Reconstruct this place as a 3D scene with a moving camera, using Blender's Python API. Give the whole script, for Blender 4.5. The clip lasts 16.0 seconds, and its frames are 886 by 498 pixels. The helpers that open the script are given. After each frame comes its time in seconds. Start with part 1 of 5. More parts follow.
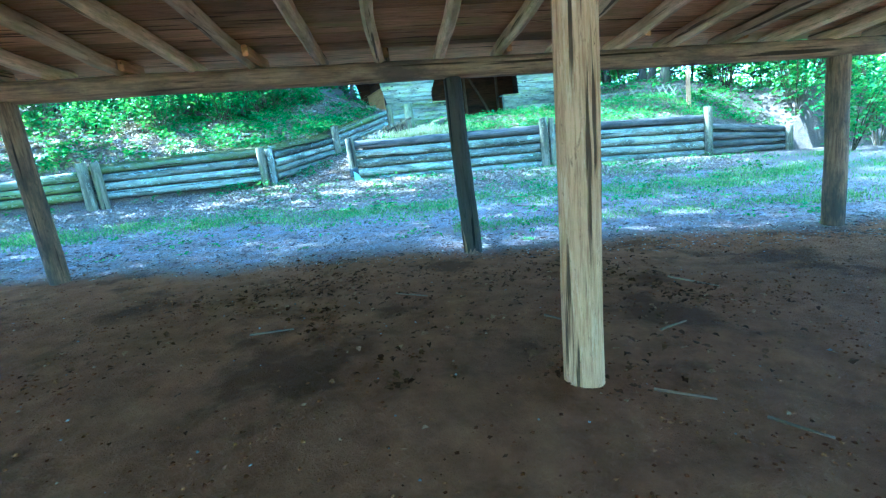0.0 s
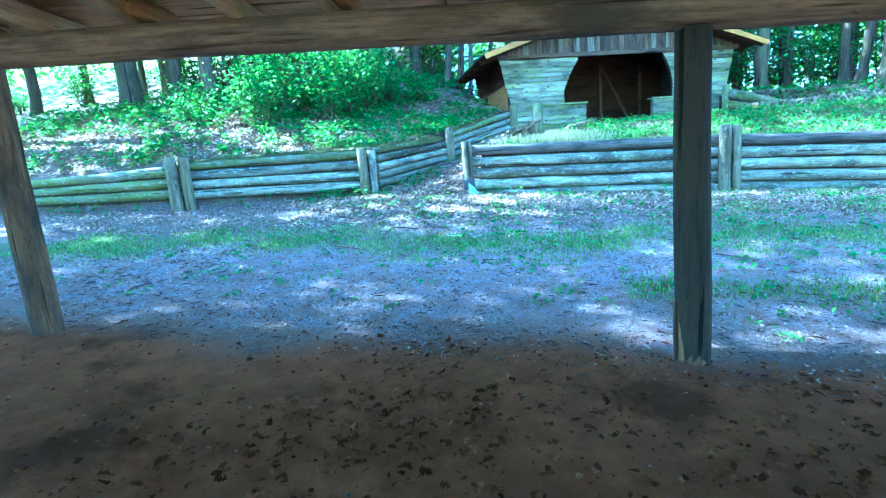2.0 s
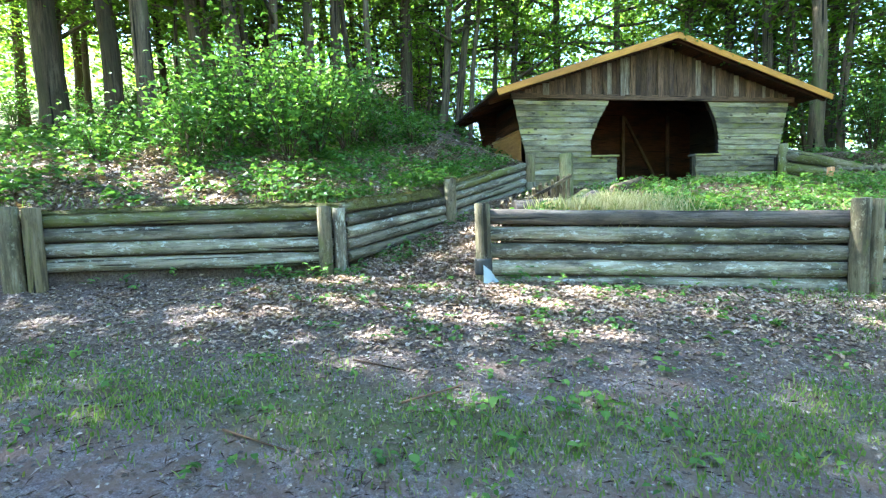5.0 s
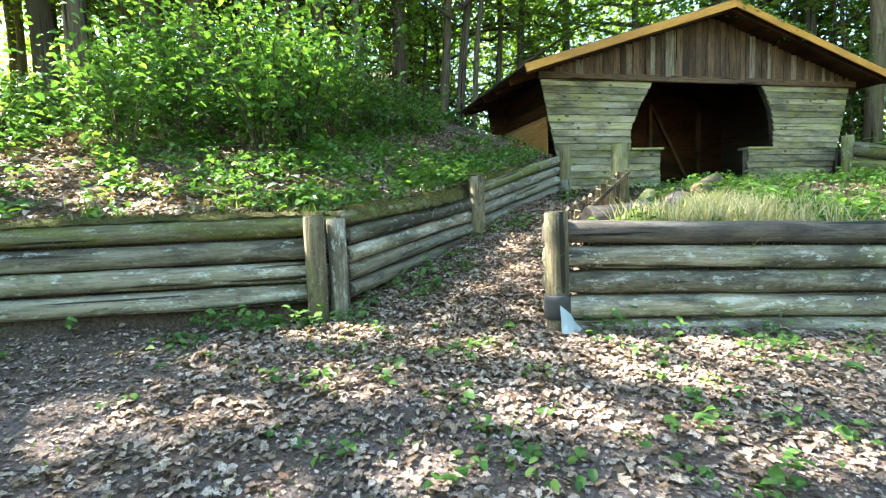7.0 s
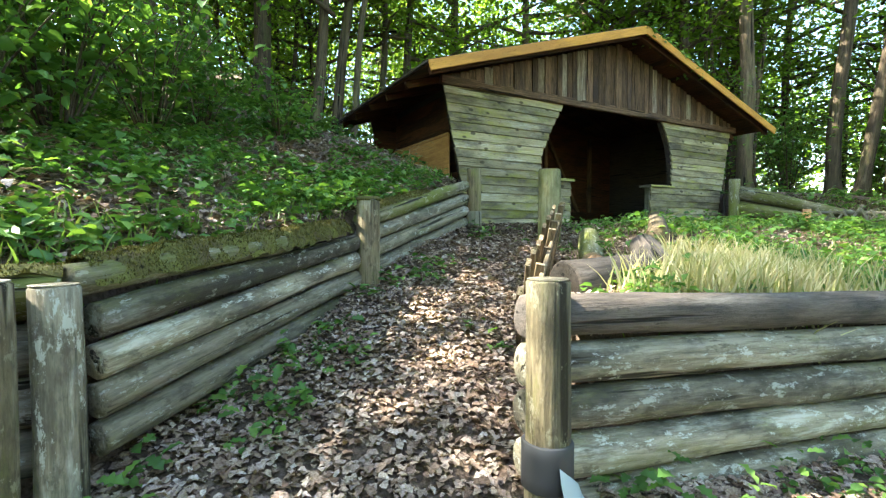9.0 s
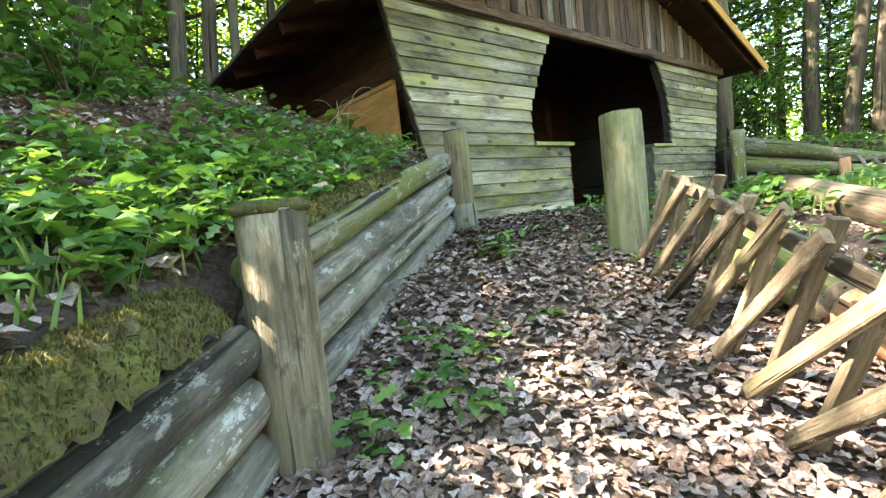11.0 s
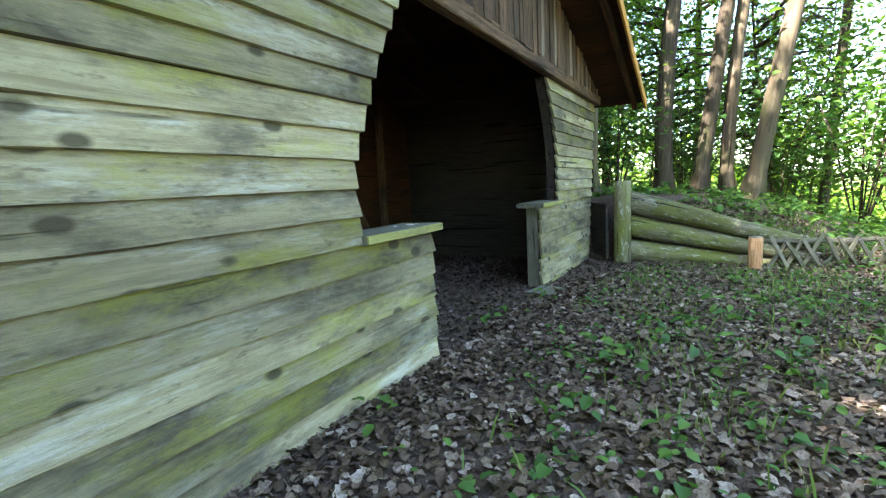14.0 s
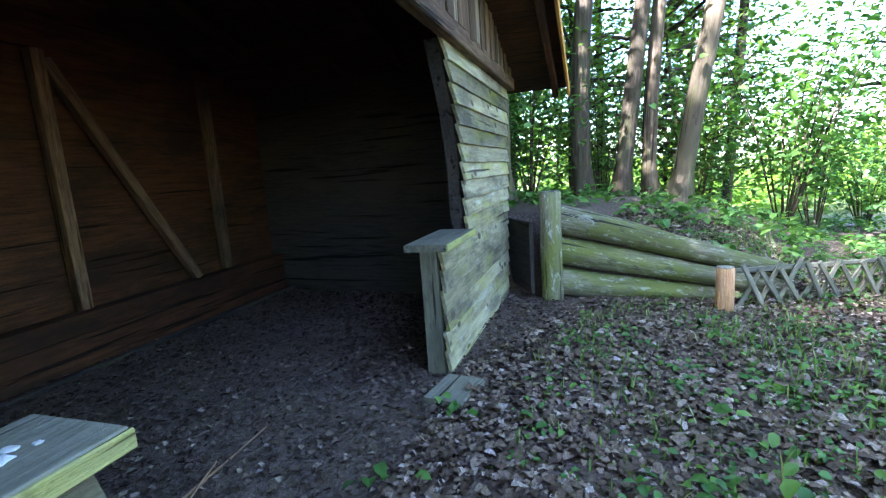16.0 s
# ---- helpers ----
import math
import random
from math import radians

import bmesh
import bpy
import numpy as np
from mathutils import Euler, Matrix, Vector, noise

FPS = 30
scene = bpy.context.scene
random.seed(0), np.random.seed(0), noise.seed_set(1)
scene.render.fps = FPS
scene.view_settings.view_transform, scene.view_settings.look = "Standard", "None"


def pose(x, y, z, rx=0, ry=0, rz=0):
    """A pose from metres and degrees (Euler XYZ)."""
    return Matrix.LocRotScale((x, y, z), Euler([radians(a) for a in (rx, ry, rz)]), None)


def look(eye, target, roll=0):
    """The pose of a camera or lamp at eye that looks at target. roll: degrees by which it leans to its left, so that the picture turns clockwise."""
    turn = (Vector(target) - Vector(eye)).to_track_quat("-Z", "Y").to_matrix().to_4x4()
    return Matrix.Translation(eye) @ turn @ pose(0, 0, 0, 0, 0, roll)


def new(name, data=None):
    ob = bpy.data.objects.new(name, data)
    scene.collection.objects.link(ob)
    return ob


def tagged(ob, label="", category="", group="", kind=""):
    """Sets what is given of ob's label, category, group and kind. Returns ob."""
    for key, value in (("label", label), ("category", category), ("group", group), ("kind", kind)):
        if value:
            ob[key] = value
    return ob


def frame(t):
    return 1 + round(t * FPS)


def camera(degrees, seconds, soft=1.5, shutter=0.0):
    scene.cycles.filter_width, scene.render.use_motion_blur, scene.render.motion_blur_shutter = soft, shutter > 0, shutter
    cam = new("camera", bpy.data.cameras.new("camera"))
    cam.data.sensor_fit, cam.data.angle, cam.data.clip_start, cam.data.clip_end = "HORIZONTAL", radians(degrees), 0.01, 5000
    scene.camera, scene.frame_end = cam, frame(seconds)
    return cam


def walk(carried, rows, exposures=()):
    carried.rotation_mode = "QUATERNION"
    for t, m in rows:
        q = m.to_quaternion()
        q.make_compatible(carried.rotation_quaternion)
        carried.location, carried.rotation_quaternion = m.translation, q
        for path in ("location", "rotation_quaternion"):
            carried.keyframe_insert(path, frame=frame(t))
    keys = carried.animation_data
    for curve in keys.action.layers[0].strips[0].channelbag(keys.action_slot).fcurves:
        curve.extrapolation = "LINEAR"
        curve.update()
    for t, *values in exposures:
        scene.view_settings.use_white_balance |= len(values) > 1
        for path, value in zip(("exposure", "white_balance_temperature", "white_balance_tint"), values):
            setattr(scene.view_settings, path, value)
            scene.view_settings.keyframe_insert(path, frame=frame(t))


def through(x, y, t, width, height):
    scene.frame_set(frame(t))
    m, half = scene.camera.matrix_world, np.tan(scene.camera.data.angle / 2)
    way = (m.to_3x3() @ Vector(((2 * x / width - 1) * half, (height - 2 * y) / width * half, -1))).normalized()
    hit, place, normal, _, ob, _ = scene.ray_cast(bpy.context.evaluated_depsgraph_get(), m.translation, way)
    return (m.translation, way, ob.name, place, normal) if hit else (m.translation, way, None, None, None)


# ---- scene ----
cam = camera(86.3, 16.0, 1.25)
METRES, EYE, TILT, LEAN, TURN = 20.0, 1.5, -12.0, 7.4, 0.0
ROWS = [
    (0.0, 0.0, 0.0, 0.0, -0.0, 0.0, 0.0),
    (0.5, -0.0069, 0.0294, 0.0048, 5.24, -0.67, -1.49),
    (1.0, -0.0171, 0.0572, 0.0088, 10.5, -2.36, -2.3),
    (1.5, -0.0275, 0.0894, 0.0178, 12.63, -2.03, -3.48),
    (2.0, -0.0324, 0.1221, 0.0266, 11.96, 0.23, -5.12),
    (2.5, -0.0444, 0.1531, 0.0327, 12.2, 1.52, -6.54),
    (3.0, -0.0535, 0.1821, 0.0395, 11.04, 2.87, -8.8),
    (3.5, -0.0622, 0.2092, 0.0476, 11.26, 4.39, -8.64),
    (4.0, -0.0751, 0.2325, 0.0547, 10.58, 5.48, -8.1),
    (6.5, -0.1251, 0.3595, 0.0847, 8.68, 5.37, -6.19),
    (7.0, -0.1397, 0.3848, 0.0957, 7.04, 6.01, -6.78),
    (7.5, -0.1391, 0.4148, 0.106, 1.14, 8.55, -7.37),
    (8.0, -0.1481, 0.4457, 0.1104, -4.47, 10.12, -7.09),
    (10.5, -0.1715, 0.6154, 0.1544, -12.58, 8.91, -0.08),
    (11.0, -0.1643, 0.647, 0.169, -17.41, 9.23, 2.88),
    (11.5, -0.1501, 0.6737, 0.1866, -20.42, 9.22, 3.61),
    (12.0, -0.1391, 0.7005, 0.2036, -24.04, 10.69, 3.61),
    (12.5, -0.1247, 0.7237, 0.2155, -28.45, 10.81, 3.1),
    (13.0, -0.1126, 0.7485, 0.2277, -30.2, 9.42, 3.25),
    (13.5, -0.0975, 0.771, 0.2453, -34.92, 7.6, 4.32),
    (14.0, -0.0817, 0.7892, 0.2608, -38.89, 6.44, 4.77),
    (14.5, -0.0628, 0.8073, 0.2754, -44.72, 6.04, 6.27),
    (15.0, -0.0429, 0.8191, 0.2808, -51.89, 4.86, 7.46),
    (15.5, -0.0227, 0.8321, 0.2898, -53.08, 3.25, 9.11),
    (16.0, 0.0004, 0.8494, 0.2971, -49.78, 4.04, 8.53),
]
PATH = [(t, pose(0, 0, EYE, TILT, LEAN, TURN) @ pose(METRES * x, METRES * y, METRES * z, 90 + pitch, roll, yaw)) for t, x, y, z, yaw, pitch, roll in ROWS]
PATH += [(4.2, look((-1.472, 4.942, 1.850), (-1.888, 6.892, 1.688), -1.4)), (6.3, look((-2.338, 7.259, 2.018), (-2.655, 9.226, 1.848), -3.4)),
         (8.2, look((-2.923, 9.322, 2.222), (-2.787, 11.316, 2.164), 0.6)), (10.3, look((-3.403, 12.363, 2.352), (-2.996, 14.316, 2.209), -3.5))]
walk(cam, sorted(PATH, key=lambda row: row[0]),
     exposures=[(0.0, 4.42, 3650, -10), (1.5, 4.45, 3560, -8), (2.5, 4.32, 3640, -5), (3.0, 4.03, 3850, 0), (3.6, 3.88, 4300, 1), (4.2, 3.80, 4850, 4), (6.3, 3.48, 6250, 6), (7.0, 3.50, 6350, 7), (8.2, 3.40, 6650, 7), (10.3, 3.72, 6600, 13), (11.0, 3.95, 6700, 16), (13.5, 3.84, 6400, 15), (14.6, 3.48, 5850, 17), (15.0, 3.32, 5650, 19), (15.5, 3.42, 5400, 21), (16.0, 3.92, 5250, 22)])

# ---- light ----
SUN_EL, SUN_AZ = 50.0, -84.0   # degrees above the horizon; degrees from +y towards +x
world = bpy.data.worlds.new("world")
scene.world = world
world.use_nodes = True
wn = world.node_tree
sky = wn.nodes.new("ShaderNodeTexSky")
sky.sky_type, sky.sun_disc = "NISHITA", False
sky.sun_elevation, sky.sun_rotation = radians(SUN_EL), radians(SUN_AZ)
wn.links.new(sky.outputs[0], wn.nodes["Background"].inputs[0])
wn.nodes["Background"].inputs[1].default_value = 0.115
sun_data = bpy.data.lights.new("sun", "SUN")
sun_data.energy, sun_data.angle, sun_data.color = 5.0, radians(0.55), (1.0, 0.94, 0.84)
sun = new("sun", sun_data)
sun_from = Vector((math.sin(radians(SUN_AZ)) * math.cos(radians(SUN_EL)), math.cos(radians(SUN_AZ)) * math.cos(radians(SUN_EL)), math.sin(radians(SUN_EL))))
sun.matrix_world = look(sun_from * 60, (0, 0, 0))


# ---- materials ----
def mat(name):
    m = bpy.data.materials.new(name)
    m.use_nodes = True
    t = m.node_tree
    return m, t, t.nodes["Principled BSDF"]


def node(t, kind, **inputs):
    n = t.nodes.new("ShaderNode" + kind)
    for k, v in inputs.items():
        n.inputs[k.replace("_", " ")].default_value = v
    return n


def coords(t, stretch=(1, 1, 1), space="Object"):
    c, m = node(t, "TexCoord"), node(t, "Mapping")
    m.inputs["Scale"].default_value = stretch
    t.links.new(c.outputs[space], m.inputs["Vector"])
    if space == "Object":
        i, a = node(t, "ObjectInfo"), node(t, "VectorMath")
        s = node(t, "VectorMath")
        s.operation, a.operation = "SCALE", "ADD"
        s.inputs[0].default_value, a.inputs[0].default_value = (37.0, 19.0, 11.0), (0, 0, 0)
        t.links.new(i.outputs["Random"], s.inputs["Scale"])
        t.links.new(m.outputs[0], a.inputs[0])
        t.links.new(s.outputs[0], a.inputs[1])
        return a.outputs[0]
    return m.outputs[0]


def noise_tex(t, vec, scale, detail=4.0, rough=0.6):
    n = node(t, "TexNoise", Scale=scale, Detail=detail, Roughness=rough)
    t.links.new(vec, n.inputs["Vector"])
    return n.outputs["Fac"]


def ramp(t, fac, stops):
    r = node(t, "ValToRGB")
    el = r.color_ramp.elements
    while len(el) < len(stops):
        el.new(0.5)
    for e, (p, c) in zip(el, stops):
        e.position, e.color = p, (*c, 1) if len(c) == 3 else c
    t.links.new(fac, r.inputs[0])
    return r.outputs[0]


def mix(t, fac, a, b, blend="MIX"):
    m = node(t, "Mix")
    m.data_type, m.blend_type = "RGBA", blend
    for sock, v in ((m.inputs[0], fac), (m.inputs[6], a), (m.inputs[7], b)):
        if isinstance(v, (int, float)):
            sock.default_value = v
        elif isinstance(v, tuple):
            sock.default_value = (*v, 1)
        else:
            t.links.new(v, sock)
    return m.outputs[2]


def bump(t, bsdf, height, strength=0.4, dist=0.01):
    b = node(t, "Bump", Strength=strength, Distance=dist)
    t.links.new(height, b.inputs["Height"])
    t.links.new(b.outputs[0], bsdf.inputs["Normal"])


def wood(name, light, dark, stain, moss=None, moss_amount=0.5, rough=0.85, grain=26.0, patch=2.2, crack=0.62, pale=None, knots=False, tone=(0.72, 1.22), lichen=None):
    """Weathered timber, grain along the local x axis; stains, pale worn streaks, algae or moss, cracks and knots."""
    m, t, b = mat(name)
    v = coords(t, (0.07, 1, 1))
    g = noise_tex(t, v, grain * 1.6, 6, 0.7)
    col = ramp(t, g, [(0.38, dark), (0.58, light)])
    vp = coords(t, (0.35, 1, 1))
    if pale:
        w = noise_tex(t, coords(t, (0.13, 1, 1)), grain * 0.42, 6, 0.75)
        col = mix(t, ramp(t, w, [(0.54, (0, 0, 0)), (0.64, (0.9, 0.9, 0.9))]), col, pale)
    p = noise_tex(t, vp, patch, 6, 0.7)
    col = mix(t, ramp(t, p, [(0.47, (0, 0, 0)), (0.62, (0.92, 0.92, 0.92))]), col, stain)
    if moss:
        q = noise_tex(t, vp, patch * 0.8 + 0.9, 7, 0.75)
        col = mix(t, ramp(t, q, [(1 - moss_amount - 0.05, (0, 0, 0)), (1 - moss_amount + 0.12, (0.9, 0.9, 0.9))]), col, moss)
    fleck = noise_tex(t, coords(t, (0.3, 1, 1)), grain * 1.1, 3, 0.8)
    col = mix(t, ramp(t, fleck, [(0.60, (0, 0, 0)), (0.72, (0.75, 0.75, 0.75))]), col, tuple(x * 0.45 for x in dark))
    c = noise_tex(t, coords(t, (0.035, 1, 1)), grain * 0.8, 3, 0.5)
    crk = ramp(t, c, [(crack, (0, 0, 0)), (crack + 0.05, (1, 1, 1))])
    col = mix(t, crk, col, tuple(x * 0.25 for x in dark))
    if knots:
        vo = node(t, "TexVoronoi", Scale=5.2)
        t.links.new(coords(t, (0.55, 1, 1)), vo.inputs["Vector"])
        col = mix(t, ramp(t, vo.outputs["Distance"], [(0.12, (0.95, 0.95, 0.95)), (0.18, (0, 0, 0))]), col, tuple(x * 0.3 for x in dark))
    lump = noise_tex(t, coords(t, (0.6, 1, 1)), 9.0, 5, 0.7)
    if lichen:
        flake = noise_tex(t, coords(t, (0.45, 1, 1)), 13.0, 6, 0.8)
        col = mix(t, ramp(t, flake, [(0.565, (0, 0, 0)), (0.61, (0.85, 0.85, 0.85))]), col, lichen)
        col = mix(t, ramp(t, lump, [(0.58, (0, 0, 0)), (0.66, (0.7, 0.7, 0.7))]), col, tuple(x * 0.6 for x in dark))
    i = node(t, "ObjectInfo")
    h = node(t, "HueSaturation")
    tn = node(t, "MapRange", From_Min=0.0, From_Max=1.0, To_Min=tone[0], To_Max=tone[1])
    t.links.new(i.outputs["Random"], tn.inputs[0])
    t.links.new(tn.outputs[0], h.inputs["Value"])
    t.links.new(col, h.inputs["Color"])
    t.links.new(h.outputs[0], b.inputs["Base Color"])
    b.inputs["Roughness"].default_value = rough
    b.inputs["Specular IOR Level"].default_value = 0.25
    s = node(t, "Math")
    s.operation = "SUBTRACT"
    t.links.new(g, s.inputs[0])
    t.links.new(crk, s.inputs[1])
    ad = node(t, "Math")
    ad.operation = "ADD"
    t.links.new(s.outputs[0], ad.inputs[0])
    t.links.new(lump, ad.inputs[1])
    bump(t, b, ad.outputs[0], 0.9, 0.013)
    return m


def leafy(name, stops, through=0.45, rough=0.45):
    """Leaves: colour by leaf, light shining through."""
    m, t, b = mat(name)
    g = node(t, "NewGeometry")
    col = ramp(t, g.outputs["Random Per Island"], stops)
    if through < 0.3:
        spots = noise_tex(t, g.outputs["Position"], 75, 4, 0.7)
        col = mix(t, 1.0, col, ramp(t, spots, [(0.34, (0.52, 0.48, 0.44)), (0.62, (1.24, 1.24, 1.24))]), "MULTIPLY")
    t.links.new(col, b.inputs["Base Color"])
    b.inputs["Roughness"].default_value = rough
    b.inputs["Specular IOR Level"].default_value = 0.35 if through >= 0.3 else 0.15 if through else 0.03
    if through:
        tr = node(t, "BsdfTranslucent")
        t.links.new(mix(t, 1.0, col, (1.0, 1.0, 0.45), "MULTIPLY"), tr.inputs[0])
        ms = node(t, "MixShader")
        ms.inputs[0].default_value = through
        t.links.new(b.outputs[0], ms.inputs[1])
        t.links.new(tr.outputs[0], ms.inputs[2])
        t.links.new(ms.outputs[0], t.nodes["Material Output"].inputs[0])
    return m


GREY_LOG = wood("grey_log", (0.37, 0.33, 0.24), (0.19, 0.17, 0.12), (0.085, 0.078, 0.06), (0.20, 0.205, 0.08), 0.42, grain=18, patch=3.0, pale=(0.54, 0.53, 0.44), tone=(0.42, 1.15), lichen=(0.56, 0.57, 0.50))
DARK_LOG = wood("dark_log", (0.16, 0.13, 0.105), (0.07, 0.058, 0.05), (0.05, 0.045, 0.04), (0.11, 0.12, 0.05), 0.34, grain=18, pale=(0.24, 0.21, 0.18))
MOSS_LOG = wood("mossy_log", (0.29, 0.26, 0.18), (0.13, 0.12, 0.08), (0.10, 0.09, 0.05), (0.16, 0.18, 0.035), 0.55, pale=(0.38, 0.36, 0.27), lichen=(0.40, 0.40, 0.30))
MOSS = wood("moss", (0.115, 0.115, 0.03), (0.055, 0.053, 0.017), (0.085, 0.063, 0.036), (0.135, 0.14, 0.032), 0.48, grain=60, patch=7)
POST_WOOD = wood("post_wood", (0.24, 0.20, 0.12), (0.125, 0.10, 0.06), (0.075, 0.066, 0.042), (0.155, 0.16, 0.05), 0.42, grain=16, patch=3.5, crack=0.60, pale=(0.36, 0.32, 0.22), tone=(0.6, 1.0), lichen=(0.30, 0.28, 0.19))
GREEN_POST = wood("green_post", (0.36, 0.335, 0.185), (0.23, 0.215, 0.105), (0.12, 0.115, 0.05), (0.20, 0.22, 0.045), 0.50, grain=14, patch=3.2, crack=0.615, pale=(0.43, 0.41, 0.28))
WORN_POST = wood("worn_post", (0.22, 0.175, 0.095), (0.10, 0.08, 0.045), (0.055, 0.047, 0.035), (0.165, 0.165, 0.055), 0.42, grain=16, patch=3.0, pale=(0.28, 0.235, 0.145))
BARE_POST = wood("bare_post", (0.68, 0.37, 0.18), (0.42, 0.205, 0.09), (0.46, 0.22, 0.10), None, grain=34, crack=0.60, pale=(0.74, 0.46, 0.26), tone=(0.9, 1.05))
BEAM_WOOD = wood("beam_wood", (0.30, 0.185, 0.105), (0.15, 0.09, 0.055), (0.08, 0.055, 0.04), (0.36, 0.27, 0.14), 0.36, grain=16)
BROWN_POST = wood("brown_post", (0.27, 0.16, 0.085), (0.12, 0.07, 0.04), (0.06, 0.045, 0.035), None)
# Black timber colour, also put on the shed's linings in place of shade.
BLACK_WOOD_AND_SHADE = wood("black_wood_and_shade", (0.05, 0.042, 0.035), (0.024, 0.021, 0.018), (0.06, 0.045, 0.03), None)
CLAPBOARD = wood("weathered_clapboard", (0.47, 0.415, 0.25), (0.31, 0.265, 0.155), (0.125, 0.11, 0.075), (0.38, 0.38, 0.075), 0.45, patch=2.9, grain=17, crack=0.645, pale=(0.58, 0.55, 0.43), knots=True, tone=(0.52, 1.08))
GABLE_WOOD = wood("gable_board", (0.19, 0.115, 0.065), (0.08, 0.048, 0.028), (0.06, 0.04, 0.03), None, tone=(0.55, 1.35))
GABLE_PALE = wood("worn_gable_board", (0.40, 0.33, 0.24), (0.20, 0.15, 0.10), (0.13, 0.09, 0.06), None)
# Brown inner boards, darkened so the shed's indoor shade sits in the colour.
SHADED_INNER_WOOD = wood("shaded_inner_board", (0.10, 0.04, 0.016), (0.05, 0.021, 0.01), (0.032, 0.017, 0.0095), None)
YELLOW_WOOD = wood("yellow_board", (0.74, 0.37, 0.075), (0.60, 0.285, 0.06), (0.48, 0.23, 0.06), None, crack=0.72)
PANEL_WOOD = wood("orange_panel", (0.58, 0.31, 0.11), (0.46, 0.235, 0.08), (0.38, 0.18, 0.065), None, crack=0.75)
ROOF_BOARD = wood("roof_underboard", (0.72, 0.40, 0.17), (0.48, 0.25, 0.10), (0.32, 0.21, 0.07), (0.38, 0.33, 0.08), 0.40, patch=1.2, tone=(0.55, 1.15))
RAFTER_WOOD = wood("rafter_wood", (0.76, 0.57, 0.33), (0.55, 0.40, 0.22), (0.36, 0.27, 0.13), (0.42, 0.38, 0.14), 0.40)
SILL_WOOD = wood("sill_wood", (0.23, 0.215, 0.155), (0.16, 0.15, 0.105), (0.12, 0.115, 0.08), (0.26, 0.27, 0.09), 0.36)
SLAT_WOOD = wood("slat_wood", (0.23, 0.175, 0.105), (0.11, 0.085, 0.05), (0.08, 0.062, 0.04), (0.14, 0.135, 0.06), 0.34, pale=(0.33, 0.265, 0.175))
ALGAE_WOOD = wood("algae_wood", (0.48, 0.46, 0.16), (0.34, 0.33, 0.10), (0.25, 0.24, 0.10), (0.40, 0.42, 0.07), 0.5)
STRAW = wood("straw", (0.42, 0.34, 0.18), (0.33, 0.26, 0.13), (0.28, 0.22, 0.11), None)
DROPPING = wood("dropping", (0.80, 0.80, 0.78), (0.66, 0.66, 0.64), (0.60, 0.60, 0.56), None, crack=0.8)
CUT_WOOD = wood("cut_wood", (0.38, 0.30, 0.19), (0.27, 0.20, 0.12), (0.20, 0.15, 0.09), None)
BARK = wood("bark", (0.135, 0.098, 0.06), (0.05, 0.038, 0.026), (0.075, 0.062, 0.036), (0.10, 0.11, 0.035), 0.44, grain=12, patch=1.2, pale=(0.19, 0.15, 0.10), tone=(0.6, 1.3))
LEAF = leafy("leaf", [(0.0, (0.10, 0.19, 0.025)), (0.5, (0.16, 0.28, 0.04)), (1.0, (0.24, 0.37, 0.06))], 0.68)
HERB = leafy("herb_leaf", [(0.0, (0.06, 0.14, 0.035)), (0.55, (0.11, 0.235, 0.055)), (1.0, (0.20, 0.34, 0.075))], 0.48)
GRASS = leafy("grass_blade", [(0.0, (0.12, 0.21, 0.05)), (0.6, (0.19, 0.30, 0.075)), (1.0, (0.35, 0.37, 0.16))], 0.4)
LITTER = leafy("dead_leaf", [(0.0, (0.16, 0.105, 0.075)), (0.25, (0.26, 0.185, 0.14)), (0.6, (0.37, 0.285, 0.23)), (0.88, (0.46, 0.375, 0.315)), (1.0, (0.55, 0.48, 0.42))], 0.15, 0.6)


